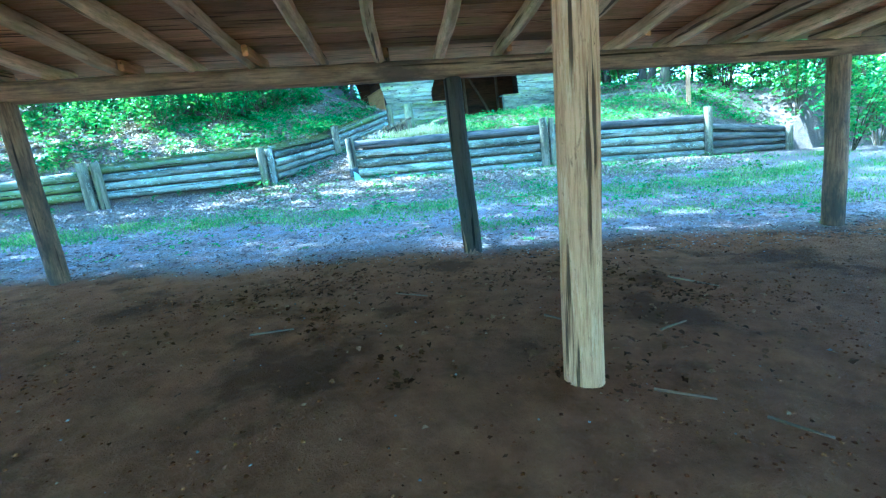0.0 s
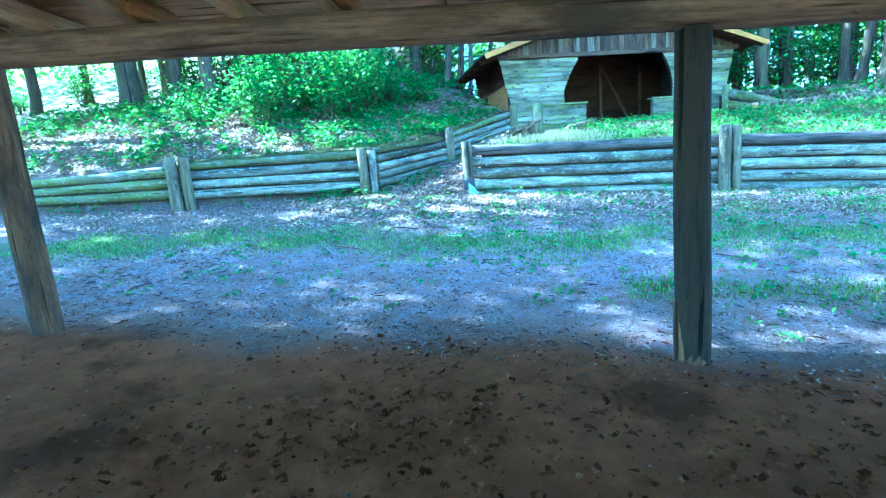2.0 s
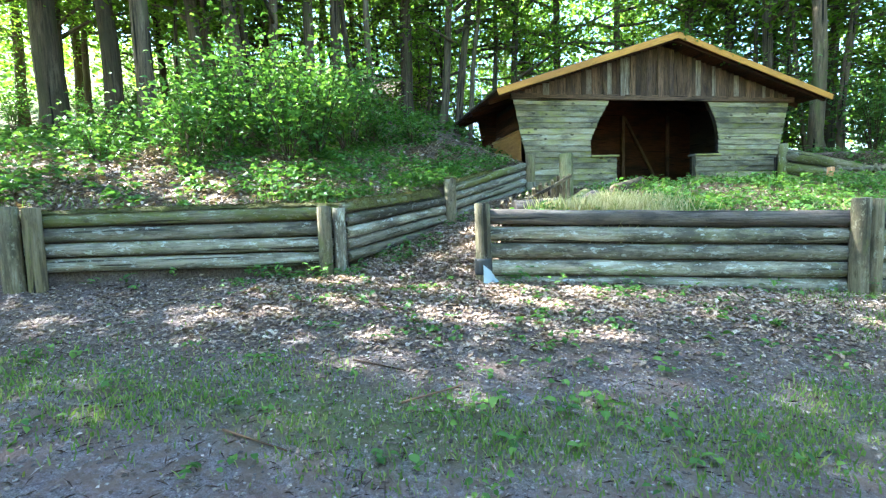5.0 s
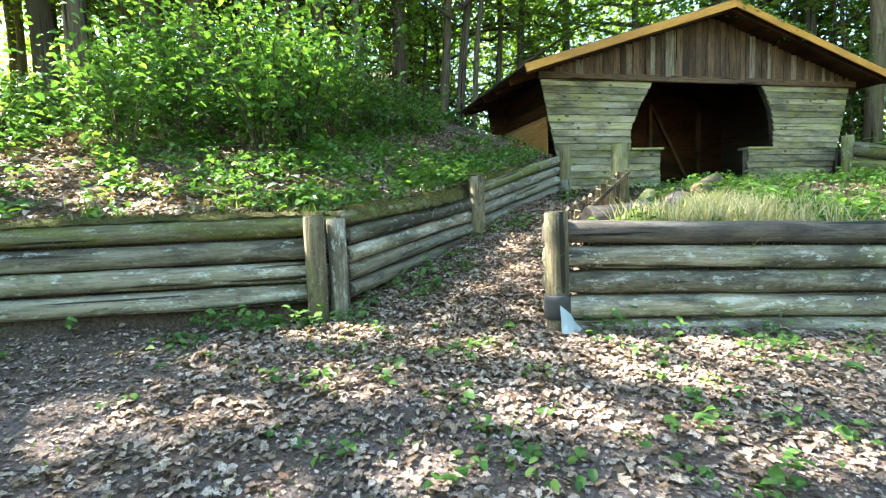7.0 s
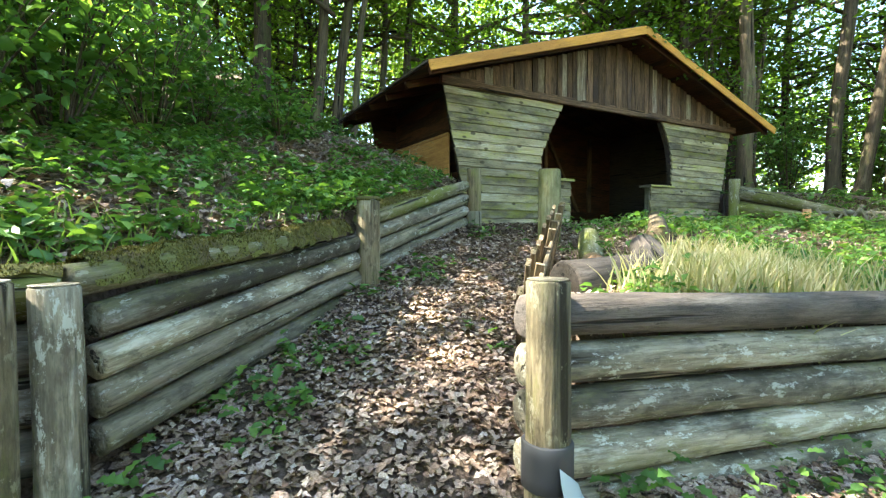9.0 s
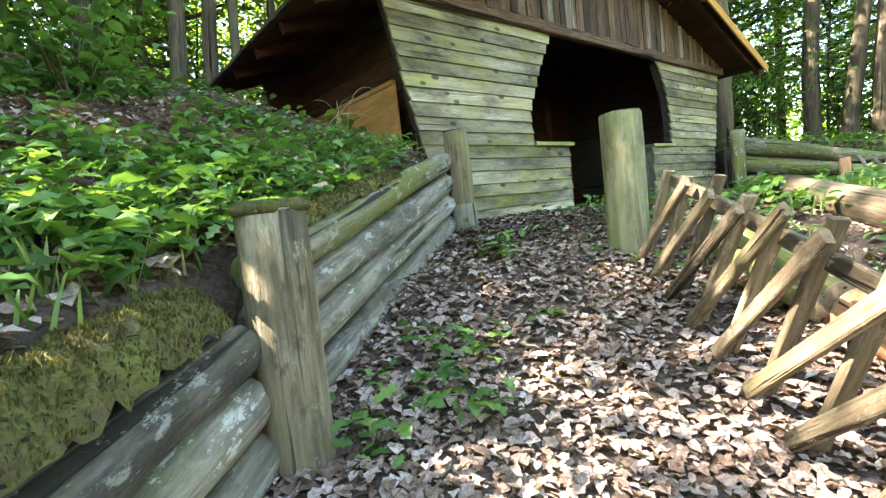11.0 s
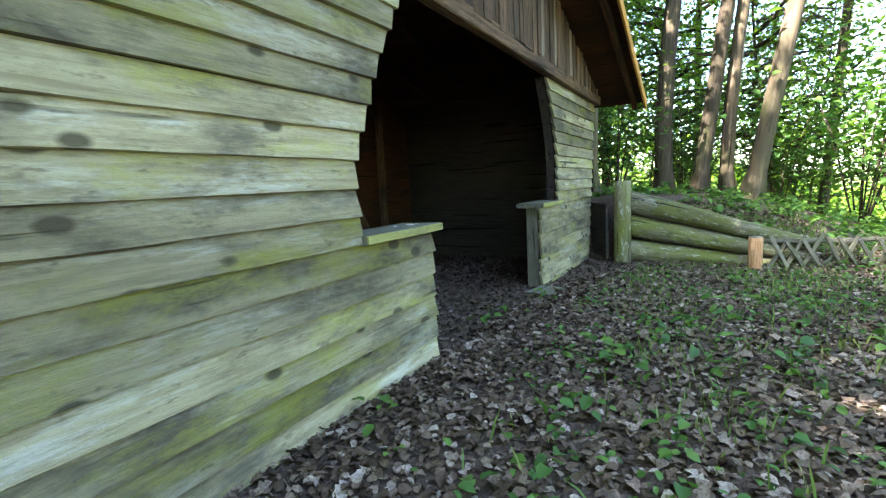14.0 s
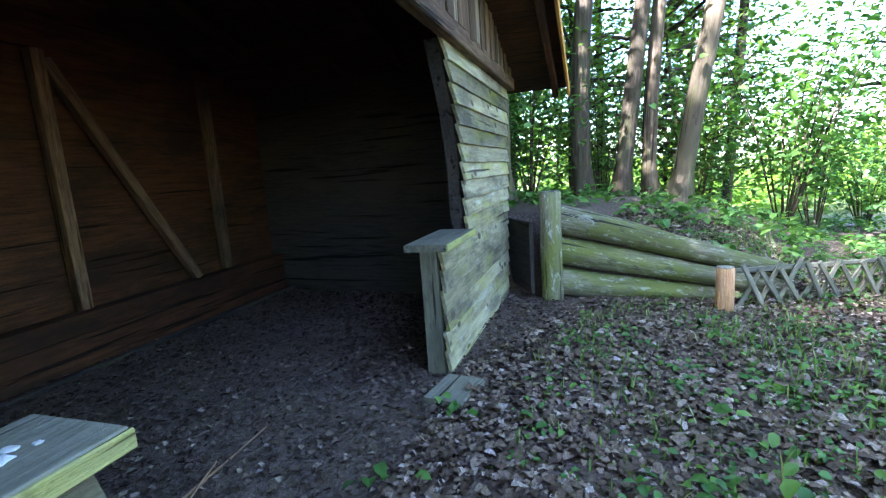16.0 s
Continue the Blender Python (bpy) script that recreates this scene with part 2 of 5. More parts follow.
def ground_material():
    m, t, b = mat("forest_ground")
    v = coords(t, (1, 1, 1), "Object")
    v = node(t, "NewGeometry").outputs["Position"]
    a = node(t, "Attribute")
    a.attribute_name = "zone"
    sep = node(t, "SeparateColor")
    t.links.new(a.outputs["Color"], sep.inputs[0])
    fine, mid, big = noise_tex(t, v, 38, 5, 0.7), noise_tex(t, v, 5, 5, 0.65), noise_tex(t, v, 0.8, 3, 0.5)
    dirt = mix(t, ramp(t, mid, [(0.30, (0, 0, 0)), (0.68, (1, 1, 1))]), (0.175, 0.066, 0.026), (0.31, 0.135, 0.057))
    damp = noise_tex(t, v, 0.95, 5, 0.6)
    dirt = mix(t, ramp(t, damp, [(0.54, (0, 0, 0)), (0.62, (0.75, 0.75, 0.75))]), dirt, (0.07, 0.027, 0.011))
    road = mix(t, ramp(t, fine, [(0.35, (0, 0, 0)), (0.66, (1, 1, 1))]), (0.18, 0.15, 0.155), (0.43, 0.385, 0.405))
    grit = noise_tex(t, v, 130, 3, 0.7)
    road = mix(t, 1.0, road, ramp(t, grit, [(0.36, (0.5, 0.48, 0.5)), (0.64, (1.3, 1.3, 1.3))]), "MULTIPLY")
    road = mix(t, ramp(t, mid, [(0.42, (0, 0, 0)), (0.58, (0.85, 0.85, 0.85))]), road, (0.25, 0.175, 0.15))
    soil = mix(t, ramp(t, fine, [(0.35, (0, 0, 0)), (0.65, (1, 1, 1))]), (0.095, 0.07, 0.053), (0.25, 0.19, 0.15))
    col = mix(t, sep.outputs[0], soil, dirt)
    col = mix(t, sep.outputs[1], col, road)
    col = mix(t, sep.outputs[2], col, mix(t, fine, (0.07, 0.10, 0.03), (0.19, 0.22, 0.08)))
    col = mix(t, ramp(t, big, [(0.3, (0.75, 0.75, 0.75)), (0.7, (1, 1, 1))]), (0, 0, 0), col)
    t.links.new(col, b.inputs["Base Color"])
    b.inputs["Roughness"].default_value = 0.95
    b.inputs["Specular IOR Level"].default_value = 0.08
    h = node(t, "Math")
    h.operation = "ADD"
    t.links.new(fine, h.inputs[0])
    t.links.new(mid, h.inputs[1])
    bump(t, b, h.outputs[0], 1.0, 0.05)
    return m


GROUND = ground_material()

# ---- builders ----
def mesh_of(name, verts, faces, material, smooth=False):
    me = bpy.data.meshes.new(name)
    me.from_pydata([tuple(v) for v in verts], [], faces)
    me.materials.append(material)
    if smooth:
        me.shade_smooth()
    return me


def part(name, data, material=None, parent=None, label="", m=None):
    """Link a bmesh or a mesh as one object, under a thing or a part."""
    if isinstance(data, bmesh.types.BMesh):
        me = bpy.data.meshes.new(name)
        data.to_mesh(me)
        data.free()
        me.materials.append(material)
        data = me
    ob = new(name, data)
    ob.parent = parent
    if m is not None:
        ob.matrix_basis = m
    if label:
        ob["label"] = label
    return ob


def thing(name, label, category, m=None, group="", kind=""):
    ob = tagged(new(name), label, category, group, kind)
    if m is not None:
        ob.matrix_basis = m
    return ob


def along(p0, p1, roll=0.0):
    """The pose whose x axis runs from p0 to p1 and whose z axis points up as far as it can."""
    p0, p1 = Vector(p0), Vector(p1)
    x = (p1 - p0).normalized()
    up = Vector((0, 0, 1)) if abs(x.z) < 0.95 else Vector((0, 1, 0))
    y = up.cross(x).normalized()
    z = x.cross(y)
    r = Matrix((x, y, z)).transposed().to_4x4()
    return Matrix.Translation(p0) @ r @ Matrix.Rotation(roll, 4, "X")


def log_mesh(length, r0, r1, material, seg=14, rough=0.06, bevel=0.012, seed=0, bend=0.0):
    """A round timber along x with uneven girth, a slight bow and rounded ends."""
    rings = max(4, int(length / 0.18))
    xs = [0.0, bevel] + [bevel + (length - 2 * bevel) * i / rings for i in range(1, rings)] + [length - bevel, length]
    verts, faces = [], []
    for k, x in enumerate(xs):
        f = x / length
        r = r0 + (r1 - r0) * f - (bevel if k in (0, len(xs) - 1) else 0)
        oy = bend * math.sin(f * math.pi) + 0.012 * noise.noise((x * 0.9, seed * 3.1, 5.0))
        oz = 0.012 * noise.noise((x * 0.9, seed * 3.1, 9.0))
        for j in range(seg):
            a = 2 * math.pi * j / seg
            q = r * (1 + rough * noise.noise((x * 1.3, math.cos(a) * 1.4 + seed * 7.7, math.sin(a) * 1.4)) + rough * 0.5 * noise.noise((x * 5, math.cos(a) * 3 + seed, math.sin(a) * 3)))
            verts.append((x, oy + q * math.cos(a), oz + q * math.sin(a)))
    n = len(xs)
    for k in range(n - 1):
        for j in range(seg):
            j2 = (j + 1) % seg
            faces.append((k * seg + j, (k + 1) * seg + j, (k + 1) * seg + j2, k * seg + j2))
    faces.append(tuple(range(seg)))
    faces.append(tuple((n - 1) * seg + j for j in reversed(range(seg))))
    me = mesh_of("log", verts, faces, material, True)
    return me


def board_mesh(corners, y0, y1, material, name="plank"):
    """A board whose outline lies in the local xz plane, from depth y0 to y1."""
    k = len(corners)
    verts = [(x, y0, z) for x, z in corners] + [(x, y1, z) for x, z in corners]
    faces = [tuple(range(k)), tuple(reversed(range(k, 2 * k)))] + [(i, i + k, (i + 1) % k + k, (i + 1) % k) for i in range(k)]
    return mesh_of(name, verts, faces, material)


def beam_mesh(length, w, h, material, bevel=0.008, seed=0, warp=0.006):
    """A sawn timber along x, worn edges, slightly warped."""
    xs = [0] + [length * i / max(2, int(length / 0.4)) for i in range(1, max(2, int(length / 0.4)))] + [length]
    verts, faces = [], []
    prof = [(-w / 2 + bevel, -h / 2), (w / 2 - bevel, -h / 2), (w / 2, -h / 2 + bevel), (w / 2, h / 2 - bevel), (w / 2 - bevel, h / 2), (-w / 2 + bevel, h / 2), (-w / 2, h / 2 - bevel), (-w / 2, -h / 2 + bevel)]
    for x in xs:
        dy, dz = warp * noise.noise((x * 1.1, seed, 1.0)), warp * noise.noise((x * 1.1, seed, 4.0))
        verts += [(x, y + dy, z + dz) for y, z in prof]
    n = len(xs)
    for k in range(n - 1):
        for j in range(8):
            j2 = (j + 1) % 8
            faces.append((k * 8 + j, (k + 1) * 8 + j, (k + 1) * 8 + j2, k * 8 + j2))
    faces += [tuple(range(8)), tuple((n - 1) * 8 + j for j in reversed(range(8)))]
    return mesh_of("beam", verts, faces, material)


# ---- the lie of the land ----
def smooth(a, b, v):
    t = np.clip((v - a) / (b - a), 0, 1)
    return t * t * (3 - 2 * t)


WALL_L = [(-40.0, 5.0), (-14.0, 9.3), (-8.0, 10.62), (-4.5, 12.5), (-3.35, 15.05), (-1.86, 17.4), (-1.74, 18.2)]
TOP_L = [2.2, 1.95, 2.10, 2.08, 2.42, 3.02, 3.1]
WALL_R = [(-2.3, 12.4), (2.9, 13.58), (8.0, 14.75), (11.2, 15.9)]
TOP_R = [1.95, 1.74, 1.45, 0.8]


def to_line(x, y, pts, vals):
    """Signed distance to a polyline (left of its run is plus) and its value at the foot."""
    best = np.full(x.shape, 1e9)
    sign, val = np.zeros(x.shape), np.zeros(x.shape)
    for (ax, ay), (bx, by), va, vb in zip(pts[:-1], pts[1:], vals[:-1], vals[1:]):
        dx, dy = bx - ax, by - ay
        f = np.clip(((x - ax) * dx + (y - ay) * dy) / (dx * dx + dy * dy), 0, 1)
        d = np.hypot(x - ax - f * dx, y - ay - f * dy)
        c = dx * (y - ay) - dy * (x - ax)
        near = d < best
        best = np.where(near, d, best)
        sign, val = np.where(near, np.sign(c), sign), np.where(near, va + f * (vb - va), val)
    return best * sign, val


def edge_x(y):
    """The right edge of the path, where the bed begins."""
    return np.interp(y, [12.4, 13.6, 15.1, 15.95, 17.0], [-2.3, -1.9, -1.42, -1.05, -0.6])


def land(x, y):
    x, y = np.asarray(x, float), np.asarray(y, float)
    xc = np.clip(x, -14, 14)
    road = np.interp(y, [-30, 0, 2.5, 5.75, 8, 10, 12, 13.2, 30], [0.2, 0.16, 0.18, 0.22, 0.32, 0.5, 0.78, 0.84, 0.9]) - 0.075 * xc
    path = np.interp(y, [10.5, 12.3, 13.6, 15.1, 16.0, 17.35, 19.0, 24], [0.55, 1.08, 1.40, 1.78, 2.10, 2.36, 2.38, 2.4])
    dl, tl = to_line(x, y, WALL_L, TOP_L)
    dr, tr = to_line(x, y, WALL_R, TOP_R)
    plateau = 2.38 - 0.02 * xc
    bed = tr - 0.05 + (plateau - tr + 0.05) * smooth(0.0, np.interp(x, [0, 6], [3.4, 2.0]), np.abs(dr))
    side = smooth(0.0, 0.14 + 1.3 * smooth(12.7, 13.8, y), x - edge_x(y))
    upper = path + (bed - path) * side
    step = smooth(0.02, 0.13, dr)
    gap = smooth(-2.1, -2.45, x) * smooth(-5.2, -4.6, x)
    mid = road + (upper - road) * (step * (1 - gap) + gap * smooth(-0.6, 0.8, dr))
    # mound right of the shed, falling off to the field
    run = 5.1 + np.clip(20.3 - y, 0, 4) * 0.29
    mound = np.interp(y, [17.6, 18.2, 18.7, 20.3, 26], [0.0, 0.15, 0.45, 0.92, 0.95]) * smooth(0.05, 0.3, x - run) * smooth(16, 9, x)
    mid = mid + (mound - 0.05 * np.clip(x - 8, 0, 30) * smooth(12, 20, y)) * step
    # bank
    d = np.maximum(dl, 0)
    bank = tl - 0.04 + 0.30 * d + 0.12 * np.minimum(d, 2.0) - 0.0028 * np.clip(d, 0, 40) ** 2
    by_shed = 3.02 + 0.40 * np.maximum(-1.9 - x, 0) + 0.16 * np.maximum(y - 18.6, 0)
    bank = bank + (np.minimum(bank, by_shed) - bank) * smooth(17.6, 19.0, y)
    z = mid + (bank - mid) * smooth(0.03, 0.14, dl) * smooth(18.6, 18.2, y - 0.4 * (-1.9 - x))
    z = z + (bank - z) * smooth(-1.75, -2.1, x + 0.366 * (y - 18.2)) * smooth(17.9, 18.2, y)
    behind = smooth(22.0, 30.0, y) * 0.16 * np.clip(y - 22, 0, 40) * smooth(14, 0, x)
    return z + behind


def rough_land(x, y, k):
    return k * (0.5 * np.sin(x * 2.1 + 1.3 * np.sin(y * 1.7)) * np.sin(y * 1.9 + 0.7) + 0.5 * np.sin(x * 5.3 + y * 3.1) * np.sin(y * 4.7 - x * 1.9))


def axis(lo, hi, step, far):
    a = list(np.arange(lo, hi + step / 2, step))
    g, d = [], step
    v = hi
    while v < far:
        d *= 1.35
        v += d
        g.append(v)
    h, d, v = [], step, lo
    while v > -far:
        d *= 1.35
        v -= d
        h.append(v)
    return np.array(h[::-1] + a + g)


gx, gy = axis(-13, 11, 0.1, 900), axis(-3, 23, 0.1, 900)
GX, GY = np.meshgrid(gx, gy)


def land_z(x, y):
    near = (np.abs(np.asarray(x)) < 60) & (np.abs(np.asarray(y)) < 80)
    x, y = np.asarray(x, float), np.asarray(y, float)
    clods = 0.016 * np.sin(x * 7.3 + 2.1 * np.sin(y * 5.9)) * np.sin(y * 8.1 + 1.9 * np.sin(x * 6.3)) * smooth(6.6, 5.2, y)
    return land(x, y) + (rough_land(x, y, 0.018) + clods) * near


GZ = land_z(GX, GY)
nx, ny = len(gx), len(gy)
idx = np.arange(nx * ny).reshape(ny, nx)
quads = np.stack([idx[:-1, :-1], idx[:-1, 1:], idx[1:, 1:], idx[1:, :-1]], -1).reshape(-1, 4)
gm = bpy.data.meshes.new("ground")
gm.vertices.add(nx * ny)
gm.vertices.foreach_set("co", np.stack([GX, GY, GZ], -1).ravel())
gm.loops.add(quads.size)
gm.loops.foreach_set("vertex_index", quads.ravel())
gm.polygons.add(len(quads))
gm.polygons.foreach_set("loop_start", np.arange(0, quads.size, 4))
gm.update(calc_edges=True)
gm.shade_smooth()
zone = np.zeros((ny, nx, 4), np.float32)
wob = 0.25 * np.sin(GX * 1.7) + 0.15 * np.sin(GX * 4.1 + 1)
zone[..., 0] = smooth(6.3, 5.5, GY - 0.09 * GX + wob * 0.5)
zone[..., 1] = smooth(5.4, 6.4, GY - 0.09 * GX + wob * 0.5) * (1 - 0.55 * smooth(9.4, 10.6, GY - 0.2 * GX + wob)) * smooth(13.0, 11.6, GY - 0.2 * GX + wob)
strip = np.exp(-((GY - 0.16 * GX - 9.3 - 0.3 * np.sin(GX)) / 0.45) ** 2) + 0.6 * np.exp(-((GY - 0.16 * GX - 7.2) / 0.3) ** 2) * (GX > 0)
zone[..., 2] = np.maximum(smooth(26, 40, np.hypot(GX, GY - 10)), 0.75 * np.clip(strip, 0, 1) * (0.35 + 0.65 * np.clip(np.sin(GX * 1.5 + 2.2 * np.sin(GY * 1.1)) * 0.5 + 0.6, 0, 1)))
zone[..., 3] = 1
ca = gm.color_attributes.new("zone", "FLOAT_COLOR", "POINT")
ca.data.foreach_set("color", zone.ravel())
gm.materials.append(GROUND)
ground = tagged(new("ground", gm), "brown forest soil and pale gravel track", "ground", kind="structure")


# ---- log retaining walls ----
def gz(x, y):
    return float(land_z(np.array([x]), np.array([y]))[0])


def upright(name_m, x, y, z0, z1, r, material, lean=(0.0, 0.0), seed=0, taper=0.96):
    me = log_mesh(z1 - z0 + 0.25, r, r * taper, material, seed=seed, rough=0.05)
    return me, along((x, y, z0 - 0.25), (x + lean[0], y + lean[1], z1))


def post_thing(x, y, z0, z1, r, material, label, seed=0, lean=(0.0, 0.0), name="post", group=""):
    me, m = upright(name, x, y, z0, z1, r, material, lean, seed)
    t = thing(name, label, "post", m, group)
    part("shaft", me, None, t)
    part("top_face", log_mesh(0.006, r * 0.9, r * 0.9, GREY_LOG, 14, 0.05, 0.001, seed), None, t, "grey sawn end", Matrix.Translation((z1 - z0 + 0.248, 0, 0)))
    return t


def log_wall(a, b, za, zb, ta, tb, count, label, material=GREY_LOG, off=0.0, seed=0, top_material=None):
    """Stacked round logs between two points, from the ground's height to the top at each end."""
    w = thing("log_wall", label, "log wall", pose(a[0], a[1], za), "log retaining walls")
    for i in range(count):
        ra, rb = (ta - za) / count / 2, (tb - zb) / count / 2
        p = Vector((0, 0, ra * (2 * i + 1)))
        q = Vector((b[0] - a[0], b[1] - a[1], zb - za + rb * (2 * i + 1)))
        me = log_mesh((q - p).length, ra * 0.915, rb * 0.915, top_material if top_material and i == count - 1 else material, seg=18, seed=seed + i * 1.7, rough=0.12)
        part("log", me, None, w, "", along(p, q) @ Matrix.Rotation(i * 1.3, 4, "X"))
    return w


log_wall((-4.5, 12.48), (-8.0, 10.62), 1.22, 1.36, 2.13, 2.12, 4, "four grey weathered logs stacked beside the track", seed=3, top_material=MOSS_LOG)
log_wall((-8.1, 10.6), (-14.0, 9.3), 1.38, 1.6, 2.05, 1.95, 3, "sunken mossy logs stacked beside the track", MOSS_LOG, seed=11)
log_wall((-4.40, 12.5), (-3.38, 14.98), 1.25, 1.55, 1.98, 2.27, 4, "grey split logs stepping up beside the leafy path", seed=21)
log_wall((-4.46, 12.45), (-3.80, 13.86), 1.99, 2.13, 2.15, 2.27, 1, "mossy half-rotten log bedded on stacked grey logs", MOSS_LOG, seed=24)
log_wall((-3.34, 15.1), (-1.86, 17.35), 1.76, 2.33, 2.48, 3.06, 4, "grey logs with mossy top beside the leafy path", seed=31, top_material=MOSS_LOG)
log_wall((-2.44, 12.40), (2.85, 13.57), 0.84, 0.57, 1.99, 1.79, 5, "five grey weathered logs stacked between posts", seed=41, top_material=DARK_LOG)
log_wall((3.0, 13.6), (7.9, 14.75), 0.56, 0.2, 1.77, 1.50, 5, "grey weathered logs stacked along the track", seed=51, top_material=DARK_LOG)
log_wall((8.05, 14.8), (11.2, 15.9), 0.2, 0.05, 1.2, 0.8, 4, "dark brown logs stacked at the track's bend", DARK_LOG, seed=61)
WP = "wall posts"
for i, (x, y, top, r, mm) in enumerate([(-7.9, 10.48, 2.2, 0.115, POST_WOOD), (-7.68, 10.58, 2.18, 0.10, WORN_POST), (-4.59, 12.18, 2.1, 0.10, POST_WOOD), (-4.43, 12.32, 2.07, 0.095, GREY_LOG),
                                       (-3.25, 15.02, 2.60, 0.12, POST_WOOD), (-1.72, 17.34, 3.23, 0.115, WORN_POST), (-2.34, 12.33, 2.06, 0.11, POST_WOOD),
                                       (2.81, 13.40, 1.96, 0.118, POST_WOOD), (3.04, 13.46, 1.94, 0.09, POST_WOOD), (7.97, 14.62, 1.7, 0.12, POST_WOOD), (11.2, 15.8, 0.8, 0.13, POST_WOOD)]):
    wp = post_thing(x, y, gz(x, y) if i not in (4, 5) else gz(x + 0.2, y - 0.2), top, r, mm, "weathered round post in front of stacked logs", seed=i * 2.3 + 100, group=WP)
    if i == 4:
        part("moss_cap", log_mesh(0.045, 0.132, 0.11, MOSS, 18, 0.3, 0.018, 4.0), None, wp, "green moss cushion", Matrix.Translation((top - gz(x + 0.2, y - 0.2) + 0.24, 0, 0)))
    if i == 5:
        part("sleeve", log_mesh(0.3, 0.122, 0.121, SILL_WOOD, 14, 0.03, 0.004, 4.0), None, wp, "pale green painted foot", Matrix.Translation((0.2, 0, 0)))
post_thing(-0.97, 16.1, 2.14, 3.07, 0.146, GREEN_POST, "pale greenish round bollard standing in dead leaves", seed=77, name="bollard")

def post_wrap():
    """A dark rubber cuff and a torn grey plastic sheet round the foot of a post."""
    t = thing("post_wrap", "dark cuff and torn grey plastic round a post's foot", "wrap", pose(-2.34, 12.33, gz(-2.34, 12.3)))
    m, tt, b = mat("black_rubber")
    b.inputs["Base Color"].default_value, b.inputs["Roughness"].default_value = (0.03, 0.032, 0.035, 1), 0.6
    part("cuff", log_mesh(0.22, 0.122, 0.12, m, 16, 0.05, 0.006, 2.0), None, t, "black rubber cuff", along((0, 0, 0.1), (0, 0, 0.32)))
    m2, tt, b = mat("grey_plastic")
    b.inputs["Base Color"].default_value, b.inputs["Roughness"].default_value = (0.33, 0.40, 0.42, 1), 0.4
    v, f = [], []
    for i in range(7):
        for j in range(5):
            a = -1.5 + i * 0.22
            rr = 0.13 + 0.03 * noise.noise((i * 0.9, j * 0.8, 2)) + 0.02 * (4 - j)
            v.append((rr * math.cos(a), rr * math.sin(a), j * 0.06 * (1 - 0.1 * i) + 0.015 * noise.noise((i, j, 5))))
    for i in range(6):
        for j in range(4):
            f.append((i * 5 + j, i * 5 + 5 + j, i * 5 + 6 + j, i * 5 + 1 + j))
    part("sheet", mesh_of("sheet", v, f, m2, True), None, t, "torn grey plastic sheet")


post_wrap()

# ---- open shelter at the start ----
bl, bc, br = Vector((-4.62, 5.31, 0)), Vector((0.21, 5.75, 0)), Vector((4.98, 6.18, 0))
bdir = (br - bl).normalized()
bnor = Vector((-bdir.y, bdir.x, 0))


def beam_z(s):
    return 2.585 - 0.063 * s


shelter = thing("shelter", "open timber shelter with board roof on round posts", "shelter", Matrix.Translation((0, 0, 0)))
for i, (p, z0, r, mm, lb) in enumerate([(bl, 0.6, 0.108, BROWN_POST, "brown leaning round post"), (bc, 0.2, 0.11, BLACK_WOOD_AND_SHADE, "blackened round post"), (br, -0.1, 0.13, BROWN_POST, "grey brown round post")]):
    s = (p - bl).dot(bdir)
    me, m = upright("post", p.x, p.y, z0, beam_z(s), r, mm, seed=i + 5.0)
    part("post", me, None, shelter, lb, m)
me, m = upright("post", 0.62, 2.47, 0.16, 2.72, 0.114, BARE_POST, (0.12, 0.0), seed=9.0)
part("post", me, None, shelter, "pale barked round post with cracks", m)
me, m = upright("post_foot", bc.x, bc.y, 0.2, 0.62, 0.113, BEAM_WOOD, seed=6.5)
part("post_foot", me, None, shelter, "worn pale brown foot of the blackened post", m)
p0, p1 = bl - bdir * 3.5, br + bdir * 1.2
part("front_beam", log_mesh((p1 - p0).length, 0.12, 0.11, BEAM_WOOD, seed=2.0), None, shelter, "dark round beam", along((p0.x, p0.y, beam_z(-3.5) + 0.1), (p1.x, p1.y, beam_z((p1 - bl).dot(bdir)) + 0.1)))
SLOPE = 0.075
for i in range(20):
    s = -2.83 + i * 0.688
    a = bl + bdir * (s + 0.03 * math.sin(i * 3.7)) + bnor * 0.3
    b = bl + bdir * (s + 0.05 * math.sin(i * 2.3)) - bnor * 9.0
    z = beam_z(s) + 0.275
    part("rafter", beam_mesh(9.3, 0.105, 0.15, RAFTER_WOOD, 0.03, i * 1.9, 0.035), None, shelter, "", along((a.x, a.y, z - 0.3 * SLOPE), (b.x, b.y, z + 9.0 * SLOPE)))
    if i % 2 == 0:
        c = bl + bdir * (s + 0.085) + bnor * 0.2
        e = c - bnor * (0.5 + 0.3 * math.sin(i))
        part("block", beam_mesh((e - c).length, 0.06, 0.11, ROOF_BOARD, 0.01, i), None, shelter, "", along((c.x, c.y, z), (e.x, e.y, z)))
for j in range(34):
    v = 0.42 - j * 0.29
    a, b = bl + bdir * -3.5 + bnor * v, bl + bdir * 11.0 + bnor * v
    za, zb = beam_z(-3.5) + 0.37 - v * SLOPE, beam_z(11.0) + 0.37 - v * SLOPE
    part("roof_board", beam_mesh((b - a).length, 0.288, 0.025, ROOF_BOARD, 0.003, j * 1.1), None, shelter, "", along((a.x, a.y, za), (b.x, b.y, zb)) @ Matrix.Rotation(-math.atan(SLOPE), 4, "X"))
cover = board_mesh([(-0.1, 0), (14.6, 0), (14.6, 0.02), (-0.1, 0.02)], -9.5, 0.6, DARK_LOG, "roof_cover")
a, b = bl + bdir * -3.5, bl + bdir * 11.0
